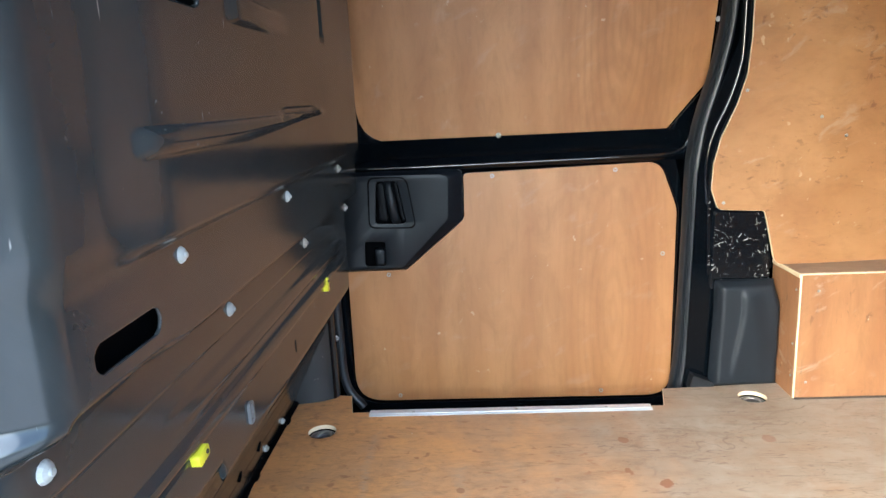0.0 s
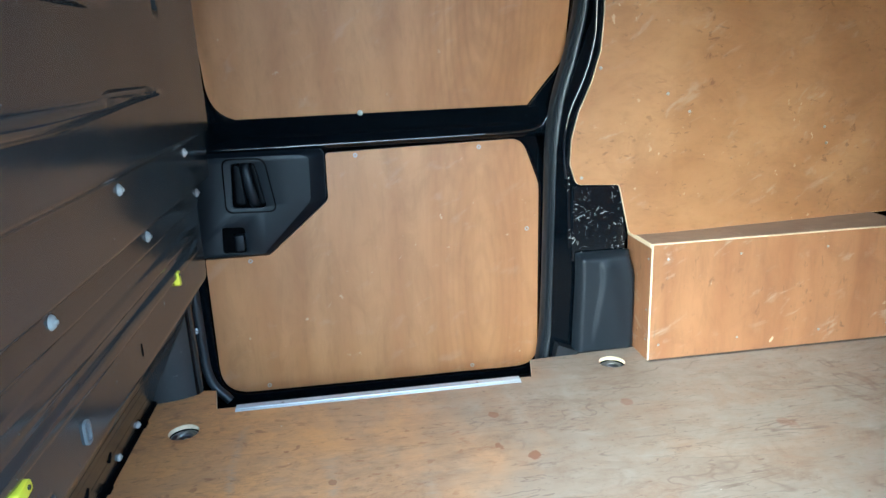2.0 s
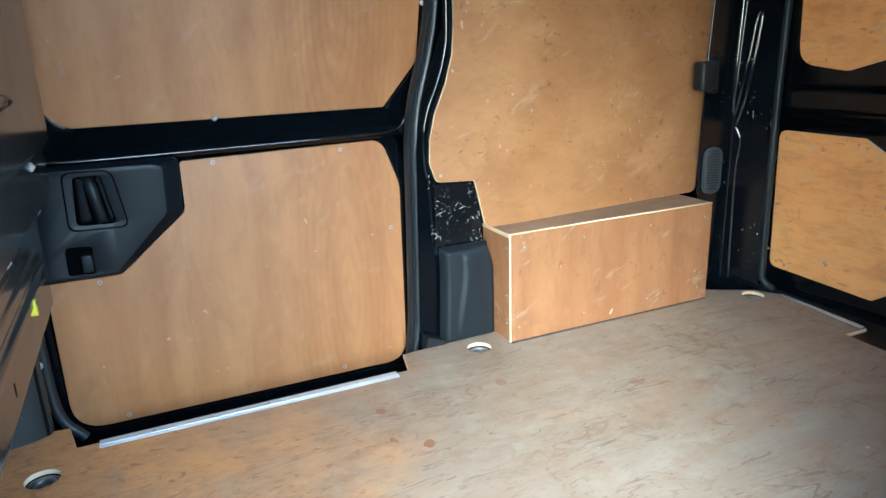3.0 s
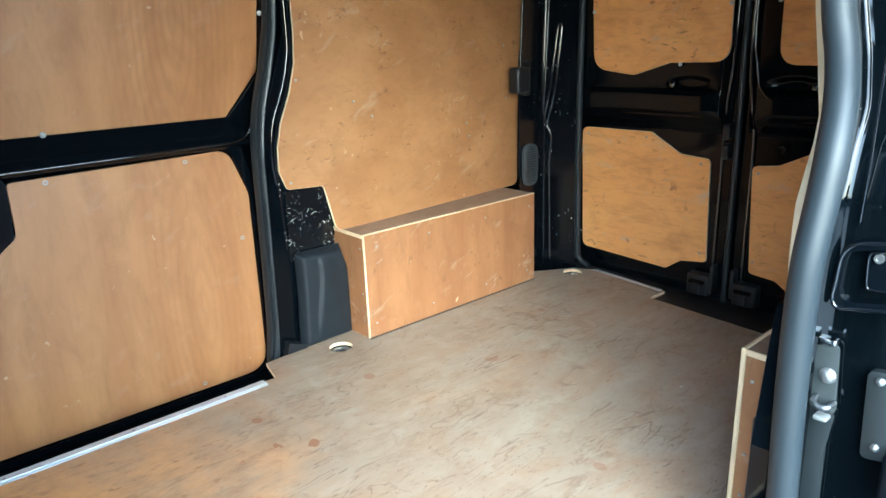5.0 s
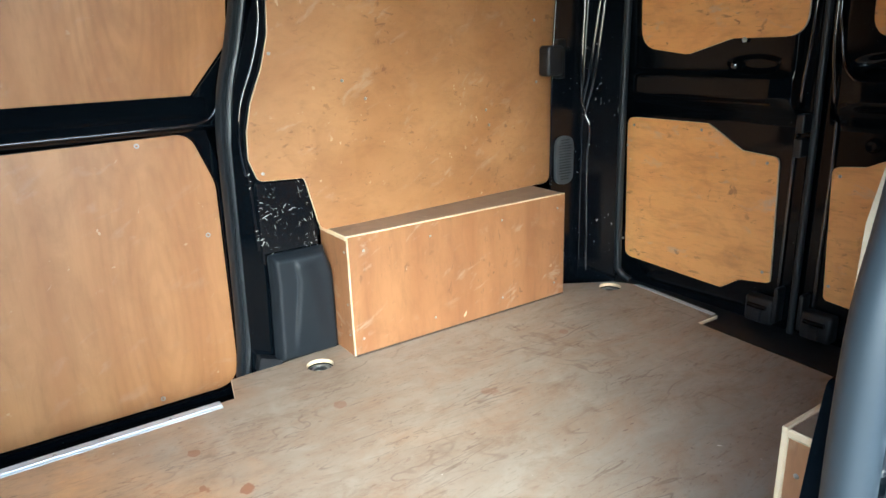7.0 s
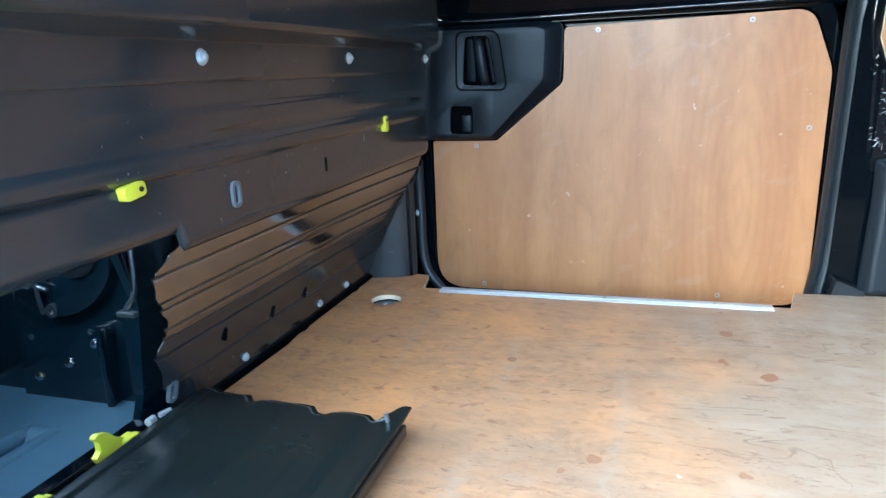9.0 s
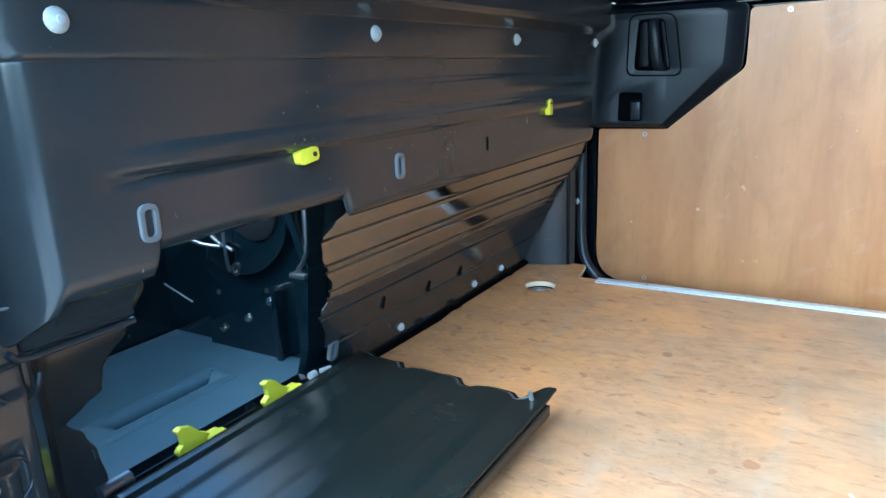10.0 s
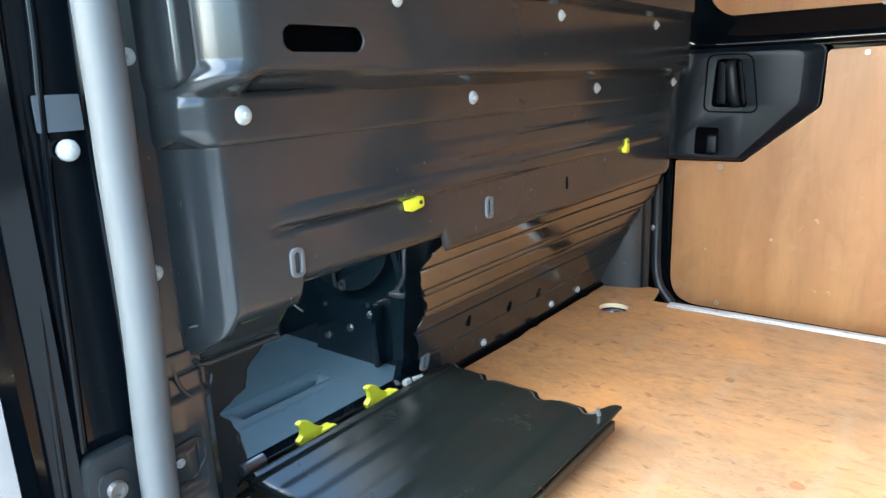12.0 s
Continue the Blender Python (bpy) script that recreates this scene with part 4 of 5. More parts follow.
part("end_rib", box(-0.44, -0.09, 0.635, 0.643, 0.004, 0.036, 0.003), FLAP, flap)
part("stud", tube([(-0.092, 1.068, 0.042), (-0.096, 1.066, 0.064)], 0.0035), STEEL, flap)
part("stud", tube([(-0.455, 1.085, 0.02), (-0.462, 1.082, 0.052)], 0.0025), STEEL, flap)
part("hinge_pin", tube([(-0.452, 0.635, 0.048), (-0.452, 0.675, 0.048)], 0.009), STEEL, flap, "", True)
part("hinge_pin", tube([(-0.458, 1.005, 0.038), (-0.458, 1.018, 0.038)], 0.0065), WHITE_CAP, flap, "pale nylon pivot", True)
part("pivot_tab", slab(rnd([(-0.462, 1.030), (-0.454, 1.028), (-0.448, 1.048), (-0.455, 1.052)], 0.003), 0.034, 0.040, "z", (), 0.002), WHITE_CAP, flap, "pale nylon tab", True)

# yellow retaining clips
def yellow_clip(at, turn):
    c = thing("retaining_clip", at, "yellow plastic quarter-turn clip on black panel", "clip", "yellow bulkhead clips")
    o = rnd([(-0.016, -0.008), (0.016, -0.008), (0.016, 0.008), (-0.016, 0.008)], 0.006)
    part("lever", slab(moved(o, at[1] + 0.006, at[2]), at[0] + 0.006, at[0] + 0.018, "x", (), 0.003), YELLOW, c, "", True)
    part("stem", lathe([(0, 0), (0.008, 0), (0.008, 0.010), (0, 0.010)], (at[0], at[1], at[2]), (1, 0, 0), 14), YELLOW, c, "", 30)
    part("pin", lathe([(0, 0), (0.003, 0), (0.003, 0.002), (0, 0.002)], (at[0] + 0.0175, at[1] + 0.014, at[2]), (1, 0, 0), 10), RUBBER_DARK, c)
    c.rotation_euler = (radians(turn), 0, 0)
    return c


yellow_clip((-0.290, 0.843, 0.421), 8)
yellow_clip((-0.290, 1.583, 0.425), 95)


def floor_clip(y):
    c = thing("retaining_clip", (-0.462, y, 0.035), "yellow plastic spring clip on the hatch hinge rail", "clip", "yellow bulkhead clips")
    prof = rnd([(-0.034, 0.046), (-0.024, 0.049), (-0.007, 0.042), (0.004, 0.029), (0.020, 0.019), (0.036, 0.019), (0.043, 0.004), (0.026, 0.006), (0.0, 0.010),
                (-0.028, 0.002), (-0.035, 0.016), (-0.025, 0.023), (-0.026, 0.037)], 0.003)
    part("wing", slab(moved(prof, y, 0.017), -0.474, -0.464, "x", (), 0.003), YELLOW, c, "", True)
    part("lever", slab(rnd([(y + 0.012, 0.024), (y + 0.042, 0.022), (y + 0.042, 0.035), (y + 0.014, 0.036)], 0.004), -0.466, -0.456, "x", (), 0.003), YELLOW, c, "", True)
    part("foot", slab(rnd([(-0.474, y - 0.030), (-0.458, y - 0.028), (-0.458, y + 0.030), (-0.474, y + 0.032)], 0.004), 0.014, 0.022, "z", (), 0.002), YELLOW, c, "", True)


floor_clip(0.787)
floor_clip(0.944)

# ---- far sliding door ----
DOOR_Y = 2.012
door = thing("sliding_door", (0.16, 2.04, -0.11), "black sliding van door lined with varnished plywood", "door")
low_outline = rnd([(-0.312, 0.348), (-0.138, 0.348), (0.036, 0.492, 0.03), (0.038, 0.622, 0.012), (0.585, 0.632, 0.05), (0.634, 0.50, 0.10),
                   (0.628, -0.066, 0.07), (-0.315, -0.062, 0.085)], 0.006, 8)
up_outline = rnd([(-0.268, 1.32, 0.05), (-0.256, 0.716, 0.105), (0.603, 0.709, 0.012), (0.712, 0.845, 0.03), (0.728, 1.32, 0.05)], 0.01, 8)
up_lean = lambda a, b: -0.19 * (b - 0.70)
frame_outer = rnd([(-0.345, -0.11, 0.09), (0.645, -0.11, 0.09), (0.648, 0.62, 0.03), (0.75, 0.86, 0.08), (0.765, 1.33), (-0.30, 1.33), (-0.33, 0.68)], 0.02, 8)
part("door_skin", slab(frame_outer, 2.078, 2.10, "y", (), 0.006), GLOSS, door)
part("lower_panel", slab(low_outline, DOOR_Y, 2.026, "y", (), 0.0015), [PLY_DOOR, PLY_DOOR], door, "varnished plywood lining with straight grain")
part("upper_panel", slab(up_outline, 2.058, 2.068, "y", (), 0.0015, 2, up_lean), [PLY_DOOR, PLY_EDGE], door, "varnished plywood lining with cathedral grain")
# pressed inner frame round the two linings
rim_low = rnd([(-0.345, -0.105, 0.095), (0.648, -0.105, 0.08), (0.655, 0.52, 0.08), (0.62, 0.648, 0.03), (-0.345, 0.648)], 0.02, 8)
part("lower_rim", slab(rim_low, 2.004, 2.036, "y", [rnd([(-0.318, -0.068, 0.085), (0.631, -0.072, 0.07), (0.638, 0.50, 0.10), (0.588, 0.636, 0.05), (-0.318, 0.636)], 0.01, 8)], 0.004), GLOSS, door)
# cross beam, sloping back under the upper lining
beam = [(1.990, 0.645), (1.986, 0.651), (1.990, 0.658), (2.005, 0.672), (2.026, 0.694), (2.047, 0.7205), (2.07, 0.7205), (2.07, 0.638), (2.0, 0.638)]
bm = bmesh.new()
rings = [[bm.verts.new((x, y, z)) for y, z in beam] for x in (-0.325, -0.1, 0.2, 0.5, 0.665)]
for r0, r1 in zip(rings, rings[1:]):
    for k in range(len(beam)):
        bm.faces.new((r0[k], r0[(k + 1) % len(beam)], r1[(k + 1) % len(beam)], r1[k]))
bm.faces.new(rings[0])
bm.faces.new(rings[-1][::-1])
bmesh.ops.recalc_face_normals(bm, faces=bm.faces)
part("cross_beam", bm, GLOSS, door, "", 30)
part("beam_bead", tube(spline([(-0.325, 1.992, 0.735), (-0.315, 1.988, 0.690), (-0.285, 1.986, 0.661), (-0.235, 1.985, 0.650), (-0.1, 1.985, 0.648), (0.2, 1.985, 0.650), (0.5, 1.985, 0.653), (0.62, 1.985, 0.66), (0.66, 1.988, 0.70)], 6), 0.0032), POLISHED, door, "", True)
up_rim = rnd([(-0.325, 1.335), (-0.335, 0.66, 0.11), (0.63, 0.655, 0.05), (0.765, 0.84, 0.07), (0.785, 1.335)], 0.01, 8)
part("upper_rim", slab(up_rim, 2.046, 2.09, "y", [rnd([(-0.272, 1.315, 0.05), (-0.260, 0.712, 0.105), (0.605, 0.706, 0.012), (0.716, 0.843, 0.03), (0.732, 1.315, 0.05)], 0.01, 8)], 0.005, 2, up_lean), GLOSS, door)
for xx, yy, zz in ((-0.181, DOOR_Y, -0.047), (-0.192, DOOR_Y, 0.335), (0.119, DOOR_Y, 0.612), (0.425, DOOR_Y, -0.047), (0.462, DOOR_Y, 0.615), (0.598, DOOR_Y, 0.370)):
    screw(door, (xx, yy - 0.0005, zz), (0, -1, 0), 0.0062, STEEL, "screw", "ring")
for xx, zz in ((0.141, 0.722), (-0.268, 1.0), (0.722, 1.0)):
    screw(door, (xx, 2.058 + up_lean(xx, zz) - 0.009, zz), (0, -1, -0.19), 0.0075, WHITE_CAP, "rivet")
trim_outline = rnd([(-0.345, 0.352), (-0.138, 0.352, 0.015), (0.030, 0.490, 0.03), (0.036, 0.63, 0.02), (0.0, 0.645), (-0.345, 0.645)], 0.01, 8)
pocket = rnd([(-0.217, 0.493, 0.012), (-0.126, 0.489, 0.012), (-0.146, 0.612, 0.016), (-0.208, 0.613, 0.014)], 0.012, 8)
latch_hole = rnd([(-0.255, 0.370), (-0.192, 0.368), (-0.192, 0.440), (-0.252, 0.442)], 0.010)
trim = part("handle_trim", slab(trim_outline, 2.006, 2.022, "y", (), 0.004, 2), PLASTIC_SOFT, door, "charcoal plastic handle trim", True)
face = rnd([(-0.343, 0.360), (-0.146, 0.362, 0.015), (-0.010, 0.500, 0.03), (-0.005, 0.618, 0.02), (-0.03, 0.626), (-0.343, 0.630)], 0.008, 8)
bm = bmesh.new()
rims = [[bm.verts.new((p[0], yy, p[1])) for p in line] for line, yy in ((trim_outline, 2.008), ([(0.35 * a[0] + 0.65 * b[0], 0.35 * a[1] + 0.65 * b[1]) for a, b in zip(trim_outline, face)], 1.988), (face, 1.983))]
for r0, r1 in zip(rims, rims[1:]):
    for k in range(len(face)):
        bm.faces.new((r0[k], r0[(k + 1) % len(face)], r1[(k + 1) % len(face)], r1[k]))
bmesh.ops.recalc_face_normals(bm, faces=bm.faces)
part("chamfer", bm, PLASTIC_SOFT, trim, "", 40)
part("face_plate", slab(face, 1.981, 1.986, "y", [pocket, latch_hole], 0.002, 2), TRIM_FACE, trim, "", True)
ring_out = rnd([(-0.236, 0.480, 0.022), (-0.099, 0.476, 0.020), (-0.120, 0.624, 0.030), (-0.231, 0.626, 0.022)], 0.015, 10)
ring_in = rnd([(-0.232, 0.484, 0.020), (-0.103, 0.480, 0.018), (-0.123, 0.620, 0.028), (-0.227, 0.622, 0.020)], 0.015, 10)
# groove, pocket floor and lock floor have their shade painted near-black
part("pocket_groove", slab(ring_out, 1.9802, 1.9812, "y", [ring_in]), SHADE_BLACK, trim)
part("pocket_floor", slab(rnd([(-0.222, 0.484), (-0.120, 0.482), (-0.140, 0.618), (-0.212, 0.618)], 0.01), 2.002, 2.004, "y"), SHADE_BLACK, trim)
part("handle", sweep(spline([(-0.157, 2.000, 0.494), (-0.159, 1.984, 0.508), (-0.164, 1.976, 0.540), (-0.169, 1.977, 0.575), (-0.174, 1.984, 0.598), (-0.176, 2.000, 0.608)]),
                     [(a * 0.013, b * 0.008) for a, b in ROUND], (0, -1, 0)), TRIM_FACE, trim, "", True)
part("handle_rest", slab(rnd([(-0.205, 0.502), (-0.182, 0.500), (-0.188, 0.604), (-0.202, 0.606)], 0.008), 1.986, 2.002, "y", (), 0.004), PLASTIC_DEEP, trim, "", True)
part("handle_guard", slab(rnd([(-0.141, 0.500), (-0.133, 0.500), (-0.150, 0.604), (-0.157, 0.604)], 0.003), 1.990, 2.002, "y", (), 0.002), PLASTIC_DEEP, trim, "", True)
part("lock_floor", slab(rnd([(-0.258, 0.366), (-0.188, 0.364), (-0.188, 0.444), (-0.256, 0.446)], 0.008), 2.000, 2.004, "y"), SHADE_BLACK, trim)
part("lock_knob", box(-0.222, -0.195, 1.974, 2.000, 0.374, 0.420, 0.005, 3), TRIM_FACE, trim, "", True)

# door seal round the far opening
seal_path = spline([(-0.335, 2.0, 1.33), (-0.340, 1.995, 0.9), (-0.348, 1.985, 0.62), (-0.345, 1.975, 0.2), (-0.335, 1.965, 0.02), (-0.285, 1.955, -0.055)])
part("seal", tube(seal_path, 0.013), RUBBER_DARK, door, "dark rubber seal beside the far sliding door", True)
seal_path = spline([(0.63, 1.965, -0.03), (0.645, 1.966, 0.10), (0.655, 1.966, 0.40), (0.660, 1.968, 0.61), (0.671, 1.970, 0.70), (0.684, 1.970, 0.76), (0.716, 1.970, 0.871), (0.742, 1.968, 1.02), (0.755, 1.965, 1.33)])
prof = [(-0.019, 0.012), (-0.019, -0.004), (-0.012, -0.012), (-0.004, -0.010), (-0.001, -0.004), (0.003, -0.011), (0.011, -0.013), (0.018, -0.005), (0.018, 0.012)]
part("seal", sweep(seal_path, prof, (0, 1, 0)), RUBBER_DARK, door, "dark grey double-lipped rubber door seal", 50)
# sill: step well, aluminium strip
# well coloured near-black so that it reads as deep shade
whole("sill_well", box(-0.34, 0.66, 1.801, 2.10, -0.100, -0.090, 0.0), SHADE_BLACK, "sliding door sill well, coloured near-black for deep shade", "sill", kind="structure")
strip = thing("sill_strip", (0.14, 1.80, 0.0), "brushed aluminium edging strip screwed to the floor edge", "edging strip")
prof = [(1.779, 0.0005), (1.779, 0.0022), (1.781, 0.003), (1.787, 0.003), (1.788, 0.0045), (1.793, 0.0045), (1.794, 0.003), (1.800, 0.003), (1.804, 0.0035),
        (1.812, 0.0035), (1.8125, -0.014), (1.8095, -0.014), (1.8095, 0.0005)]
bm = bmesh.new()
rings = [[bm.verts.new((x, y, z)) for y, z in prof] for x in (-0.240, 0.519)]
for k in range(len(prof)):
    bm.faces.new((rings[0][k], rings[0][(k + 1) % len(prof)], rings[1][(k + 1) % len(prof)], rings[1][k]))
bm.faces.new(rings[0])
bm.faces.new(rings[1][::-1])
bmesh.ops.recalc_face_normals(bm, faces=bm.faces)
part("strip", bm, ALUMINIUM, strip)
for xx in (-0.12, 0.16, 0.40):
    screw(strip, (xx, 1.7975, 0.003), (0, 0, 1), 0.004, STEEL)

# ---- far side wall behind the door ----
wall_outline = rnd([(0.880, 0.345), (0.868, 0.40), (0.852, 0.470), (0.845, 0.496, 0.012), (0.722, 0.503, 0.02), (0.702, 0.56), (0.706, 0.63), (0.724, 0.70), (0.760, 0.78),
                    (0.784, 0.86), (0.791, 0.95), (0.791, ROOF), (1.89, ROOF), (1.82, 1.03), (1.785, 0.82), (1.775, 0.345)], 0.03, 4)
def lining_lean(x):
    """The lining bows out towards the rear."""
    return 0.075 * max(0.0, x - 1.0)


bm = slab(wall_outline, 1.936, 1.945, "y", (), 0.003, 1)
bmesh.ops.bisect_plane(bm, geom=[*bm.verts, *bm.edges, *bm.faces], plane_co=(1.0, 0, 0), plane_no=(1, 0, 0))
for v in bm.verts:
    v.co.y += lining_lean(v.co.x)
wall_ply = whole("wall_lining", bm, [PLY_WALL, PLY_EDGE], "scuffed varnished plywood lining of the van side", "wall lining", kind="structure")
for xx, zz in ((0.783, 0.815), (0.735, 0.522), (1.483, 0.62), (1.495, 0.572), (1.695, 0.885), (1.707, 0.692), (0.976, 0.739), (1.044, 0.688)):
    screw(wall_ply, (xx, 1.9355 + lining_lean(xx), zz), (0, -1, 0), 0.0045, STEEL)
# pillar between door and lining
pillar = thing("door_pillar", (0.72, 1.98, 0.0), "gloss black steel pillar scraped beside the sliding door", "pillar")
pp = rnd([(0.650, -0.05), (0.735, -0.05), (0.735, 0.33), (0.880, 0.33), (0.850, 0.47), (0.835, 0.52), (0.735, 0.52), (0.735, 0.66), (0.80, 0.82), (0.82, 1.34), (0.775, 1.34), (0.765, 0.95), (0.690, 0.74), (0.668, 0.60)], 0.01)
part("pillar_face", slab(pp, 1.949, 2.04, "y", (), 0.005), GLOSS, pillar)
part("scraped_recess", slab(rnd([(0.712, 0.28), (0.872, 0.28), (0.856, 0.44), (0.842, 0.490, 0.012), (0.716, 0.497)], 0.008), 1.940, 1.9475, "y", (), 0.002), SCRATCHED, pillar, "black paint scraped to pale primer")
part("scraped_edge", slab(rnd([(0.703, 0.32), (0.710, 0.32), (0.705, 0.50), (0.700, 0.58), (0.695, 0.58), (0.699, 0.50)], 0.002), 1.9462, 1.9486, "y", (), 0.0008), SCRATCHED, pillar, "black paint scraped to pale primer")
part("pressed_bead", tube(spline([(0.694, 1.946, 0.52), (0.688, 1.946, 0.58), (0.690, 1.946, 0.64), (0.706, 1.946, 0.71), (0.741, 1.946, 0.79), (0.765, 1.946, 0.87), (0.773, 1.946, 0.96), (0.774, 1.946, 1.33)]), 0.0025), POLISHED, pillar, "", True)
part("foot_wedge", slab(rnd([(0.655, -0.01), (0.725, -0.02), (0.722, 0.012), (0.665, 0.035)], 0.006), 1.915, 1.95, "y", (), 0.004), PLASTIC, pillar)
cover = thing("pillar_foot_cover", (0.81, 1.93, 0.0), "charcoal moulded plastic cover over the pillar foot", "cover")


def cover_y(x, z):
    y = 1.936
    edge = min(x - 0.722, 0.897 - x, z - 0.0, 0.305 - z)
    y -= 0.030 * smooth(edge, 0.0, 0.016)
    left, right = 0.792 - 0.020 * smooth(z, 0.26, 0.04), 0.818 + 0.030 * smooth(z, 0.26, 0.04)
    m = smooth(x, left - 0.006, left + 0.006) * (1 - smooth(x, right - 0.012, right + 0.040)) * smooth(z, 0.015, 0.11) * (1 - smooth(z, 0.262, 0.290))
    return y - 0.008 * m


bm = sheet(lambda u, z: (0.722 - 0.008 * smooth(z, 0.25, 0.0) + u * (0.897 - 0.722 + 0.008 * smooth(z, 0.25, 0.0) - 0.02 * smooth(z, 0.22, 0.305)), cover_y(0.722 + u * 0.175, z), z),
           steps(0, 1, 40), steps(0.0, 0.305, 60))
ob = part("shell", bm, COVER_GREY, cover, "", 60)
md = ob.modifiers.new("thickness", "SOLIDIFY")
md.thickness, md.offset = 0.004, -1.0
screw(cover, (0.735, 1.915, 0.012), (0, -1, 0), 0.004, STEEL)
screw(cover, (0.885, 1.915, 0.016), (0, -1, 0), 0.004, STEEL)


near_pillar = thing("door_pillar", (0.72, 0.50, 0.0), "gloss black steel pillar beside the open doorway", "pillar")
part("pillar_face", slab(rnd([(0.722, -0.05), (0.80, -0.05), (0.80, 0.33), (0.90, 0.33), (0.90, 0.52), (0.758, 0.52), (0.746, 0.46), (0.722, 0.30)], 0.01), 0.507, 0.535, "y", (), 0.004), GLOSS, near_pillar)
tagged(copy_thing(cover, Matrix.Translation((0.875, 0.545, 0.0)) @ Matrix.Diagonal((0.85, -1, 1, 1))), group="pillar foot covers")
tagged(cover, group="pillar foot covers")


# ---- wheel arch boxes ----
def wheel_box(x0, x1, y_in, y_wall, z1, label):
    s = 1 if y_wall > y_in else -1
    b = thing("wheel_arch_box", ((x0 + x1) / 2, y_in, 0.0), label, "box", "boxed wheel arches")
    t, f = 0.012, 0.009
    ya, yb = sorted((y_in, y_in + s * f))
    part("front_board", slab([(x0, 0.004), (x1, 0.004), (x1, z1), (x0, z1)], ya, yb, "y", (), 0.002, 1), [PLY_BOX, PLY_EDGE], b)
    # dark strip, slightly proud, stands for the shadow gap under the board
    ya, yb = sorted((y_in - s * 0.0012, y_in + s * 0.004))
    part("gap_shade_line", slab([(x0 + 0.002, 0.0004), (x1 - 0.002, 0.0004), (x1 - 0.002, 0.0062), (x0 + 0.002, 0.0062)], ya, yb, "y"), GAP_SHADE, b, "dark strip painted as the shaded gap under the board")
    ya, yb = sorted((y_in + s * (f + 0.0004), y_wall))
    part("top_board", slab([(x0 - 0.001, ya), (x1, ya), (x1, yb), (x0 - 0.001, yb)], z1 - t, z1 - 0.0006, "z", (), 0.002, 1), [PLY_TOP, PLY_EDGE], b)
    for xa in (x0 + 0.001, x1 - t):
        part("end_board", slab([(ya, 0.0005), (yb, 0.0005), (yb, z1 - t - 0.0003), (ya, z1 - t - 0.0003)], xa, xa + t - 0.001, "x", (), 0.001), [PLY_BOX, PLY_EDGE], b)
    for xx in steps(x0 + 0.03, x1 - 0.03, 3):
        for zz in (0.05, z1 - 0.045):
            screw(b, (xx + 0.02 * math.sin(xx * 40 + zz * 9), y_in - s * 0.0002, zz), (0, -s, 0), 0.0038, STEEL)
    for zz in (0.06, 0.15, 0.30):
        screw(b, (x0 + 0.0008, y_in + s * 0.025, zz), (-1, 0, 0), 0.0035, STEEL)
    return b


wheel_box(0.90, 1.686, 1.822, 1.995, 0.347, "varnished plywood box over the far wheel arch")
wheel_box(0.912, 1.72, 0.648, 0.553, 0.360, "chipped varnished plywood box over the near wheel arch")
near_lining = slab(rnd([(0.90, 0.0), (1.74, 0.0), (1.80, ROOF), (0.905, ROOF), (0.914, 0.93), (0.922, 0.85), (0.926, 0.775), (0.905, 0.735), (0.868, 0.69), (0.838, 0.65), (0.815, 0.58), (0.808, 0.54),
                        (0.815, 0.503), (0.88, 0.496), (0.90, 0.35)], 0.015), 0.540, 0.551, "y", (), 0.001, 1, lambda a, b: 0.12 * (b - 0.6) * smooth(b, 0.36, 0.5))
whole("near_wall_lining", near_lining, [PLY_WALL, PLY_EDGE], "varnished plywood lining beside the open doorway", "wall lining", kind="structure")

# ---- rear corner pillar ----
corner = thing("rear_pillar", (1.82, 1.92, 0.0), "gloss black pressed steel rear corner pillar with vent", "pillar")


def corner_fn(t, z):
    """Plan of the pillar from the lining round to the rear door opening."""
    if t < 0.55:
        x, y = 1.733 + 0.134 * (t / 0.55), 1.947 - 0.012 * (t / 0.55)
    else:
        k = (t - 0.55) / 0.45
        x, y = 1.867 + 0.062 * k, 1.935 - 0.125 * k
    return (x + 0.03 * smooth(z, 0.6, 1.3), y, z)


bm = sheet(corner_fn, steps(0, 1, 48), steps(-0.03, ROOF, 90))
ob = part("pressing", bm, CHIPPED, corner, "", 50)
md = ob.modifiers.new("thickness", "SOLIDIFY")
md.thickness, md.offset = 0.003, -1.0
def on_pillar(x, z):
    x0 = x - 0.03 * smooth(z, 0.6, 1.3)
    return (x, (1.947 - 0.083 * (x0 - 1.722) if x0 < 1.867 else 1.935 - 2.016 * (x0 - 1.867)) - 0.001, z)


for line in ([(1.878, 1.10), (1.874, 1.024), (1.868, 0.90), (1.864, 0.80), (1.862, 0.70), (1.865, 0.63), (1.872, 0.58)],
             [(1.872, 0.58), (1.885, 0.69), (1.896, 0.82), (1.905, 0.92), (1.906, 0.955), (1.900, 0.94), (1.891, 0.85), (1.880, 0.73), (1.868, 0.61)],
             [(1.872, 0.575), (1.880, 0.53), (1.877, 0.43), (1.878, 0.25), (1.880, 0.02)]):
    part("pressed_bead", tube(spline([on_pillar(x, z) for x, z in line]), 0.0055), POLISHED, corner, "", True)
vent = part("vent", slab(moved(oval(0.080, 0.165, 8), 1.787, 0.428), 1.929, 1.941, "y", (), 0.004, 2), VENT_GREY, corner, "oval grey plastic vent grille", True)
for k in range(15):
    zz = 0.362 + k * 0.0095
    w = 0.028 if 1 < k < 13 else 0.02
    part("slat", box(1.787 - w, 1.787 + w, 1.9265, 1.932, zz, zz + 0.0045, 0.0015, 1), PLASTIC, vent)
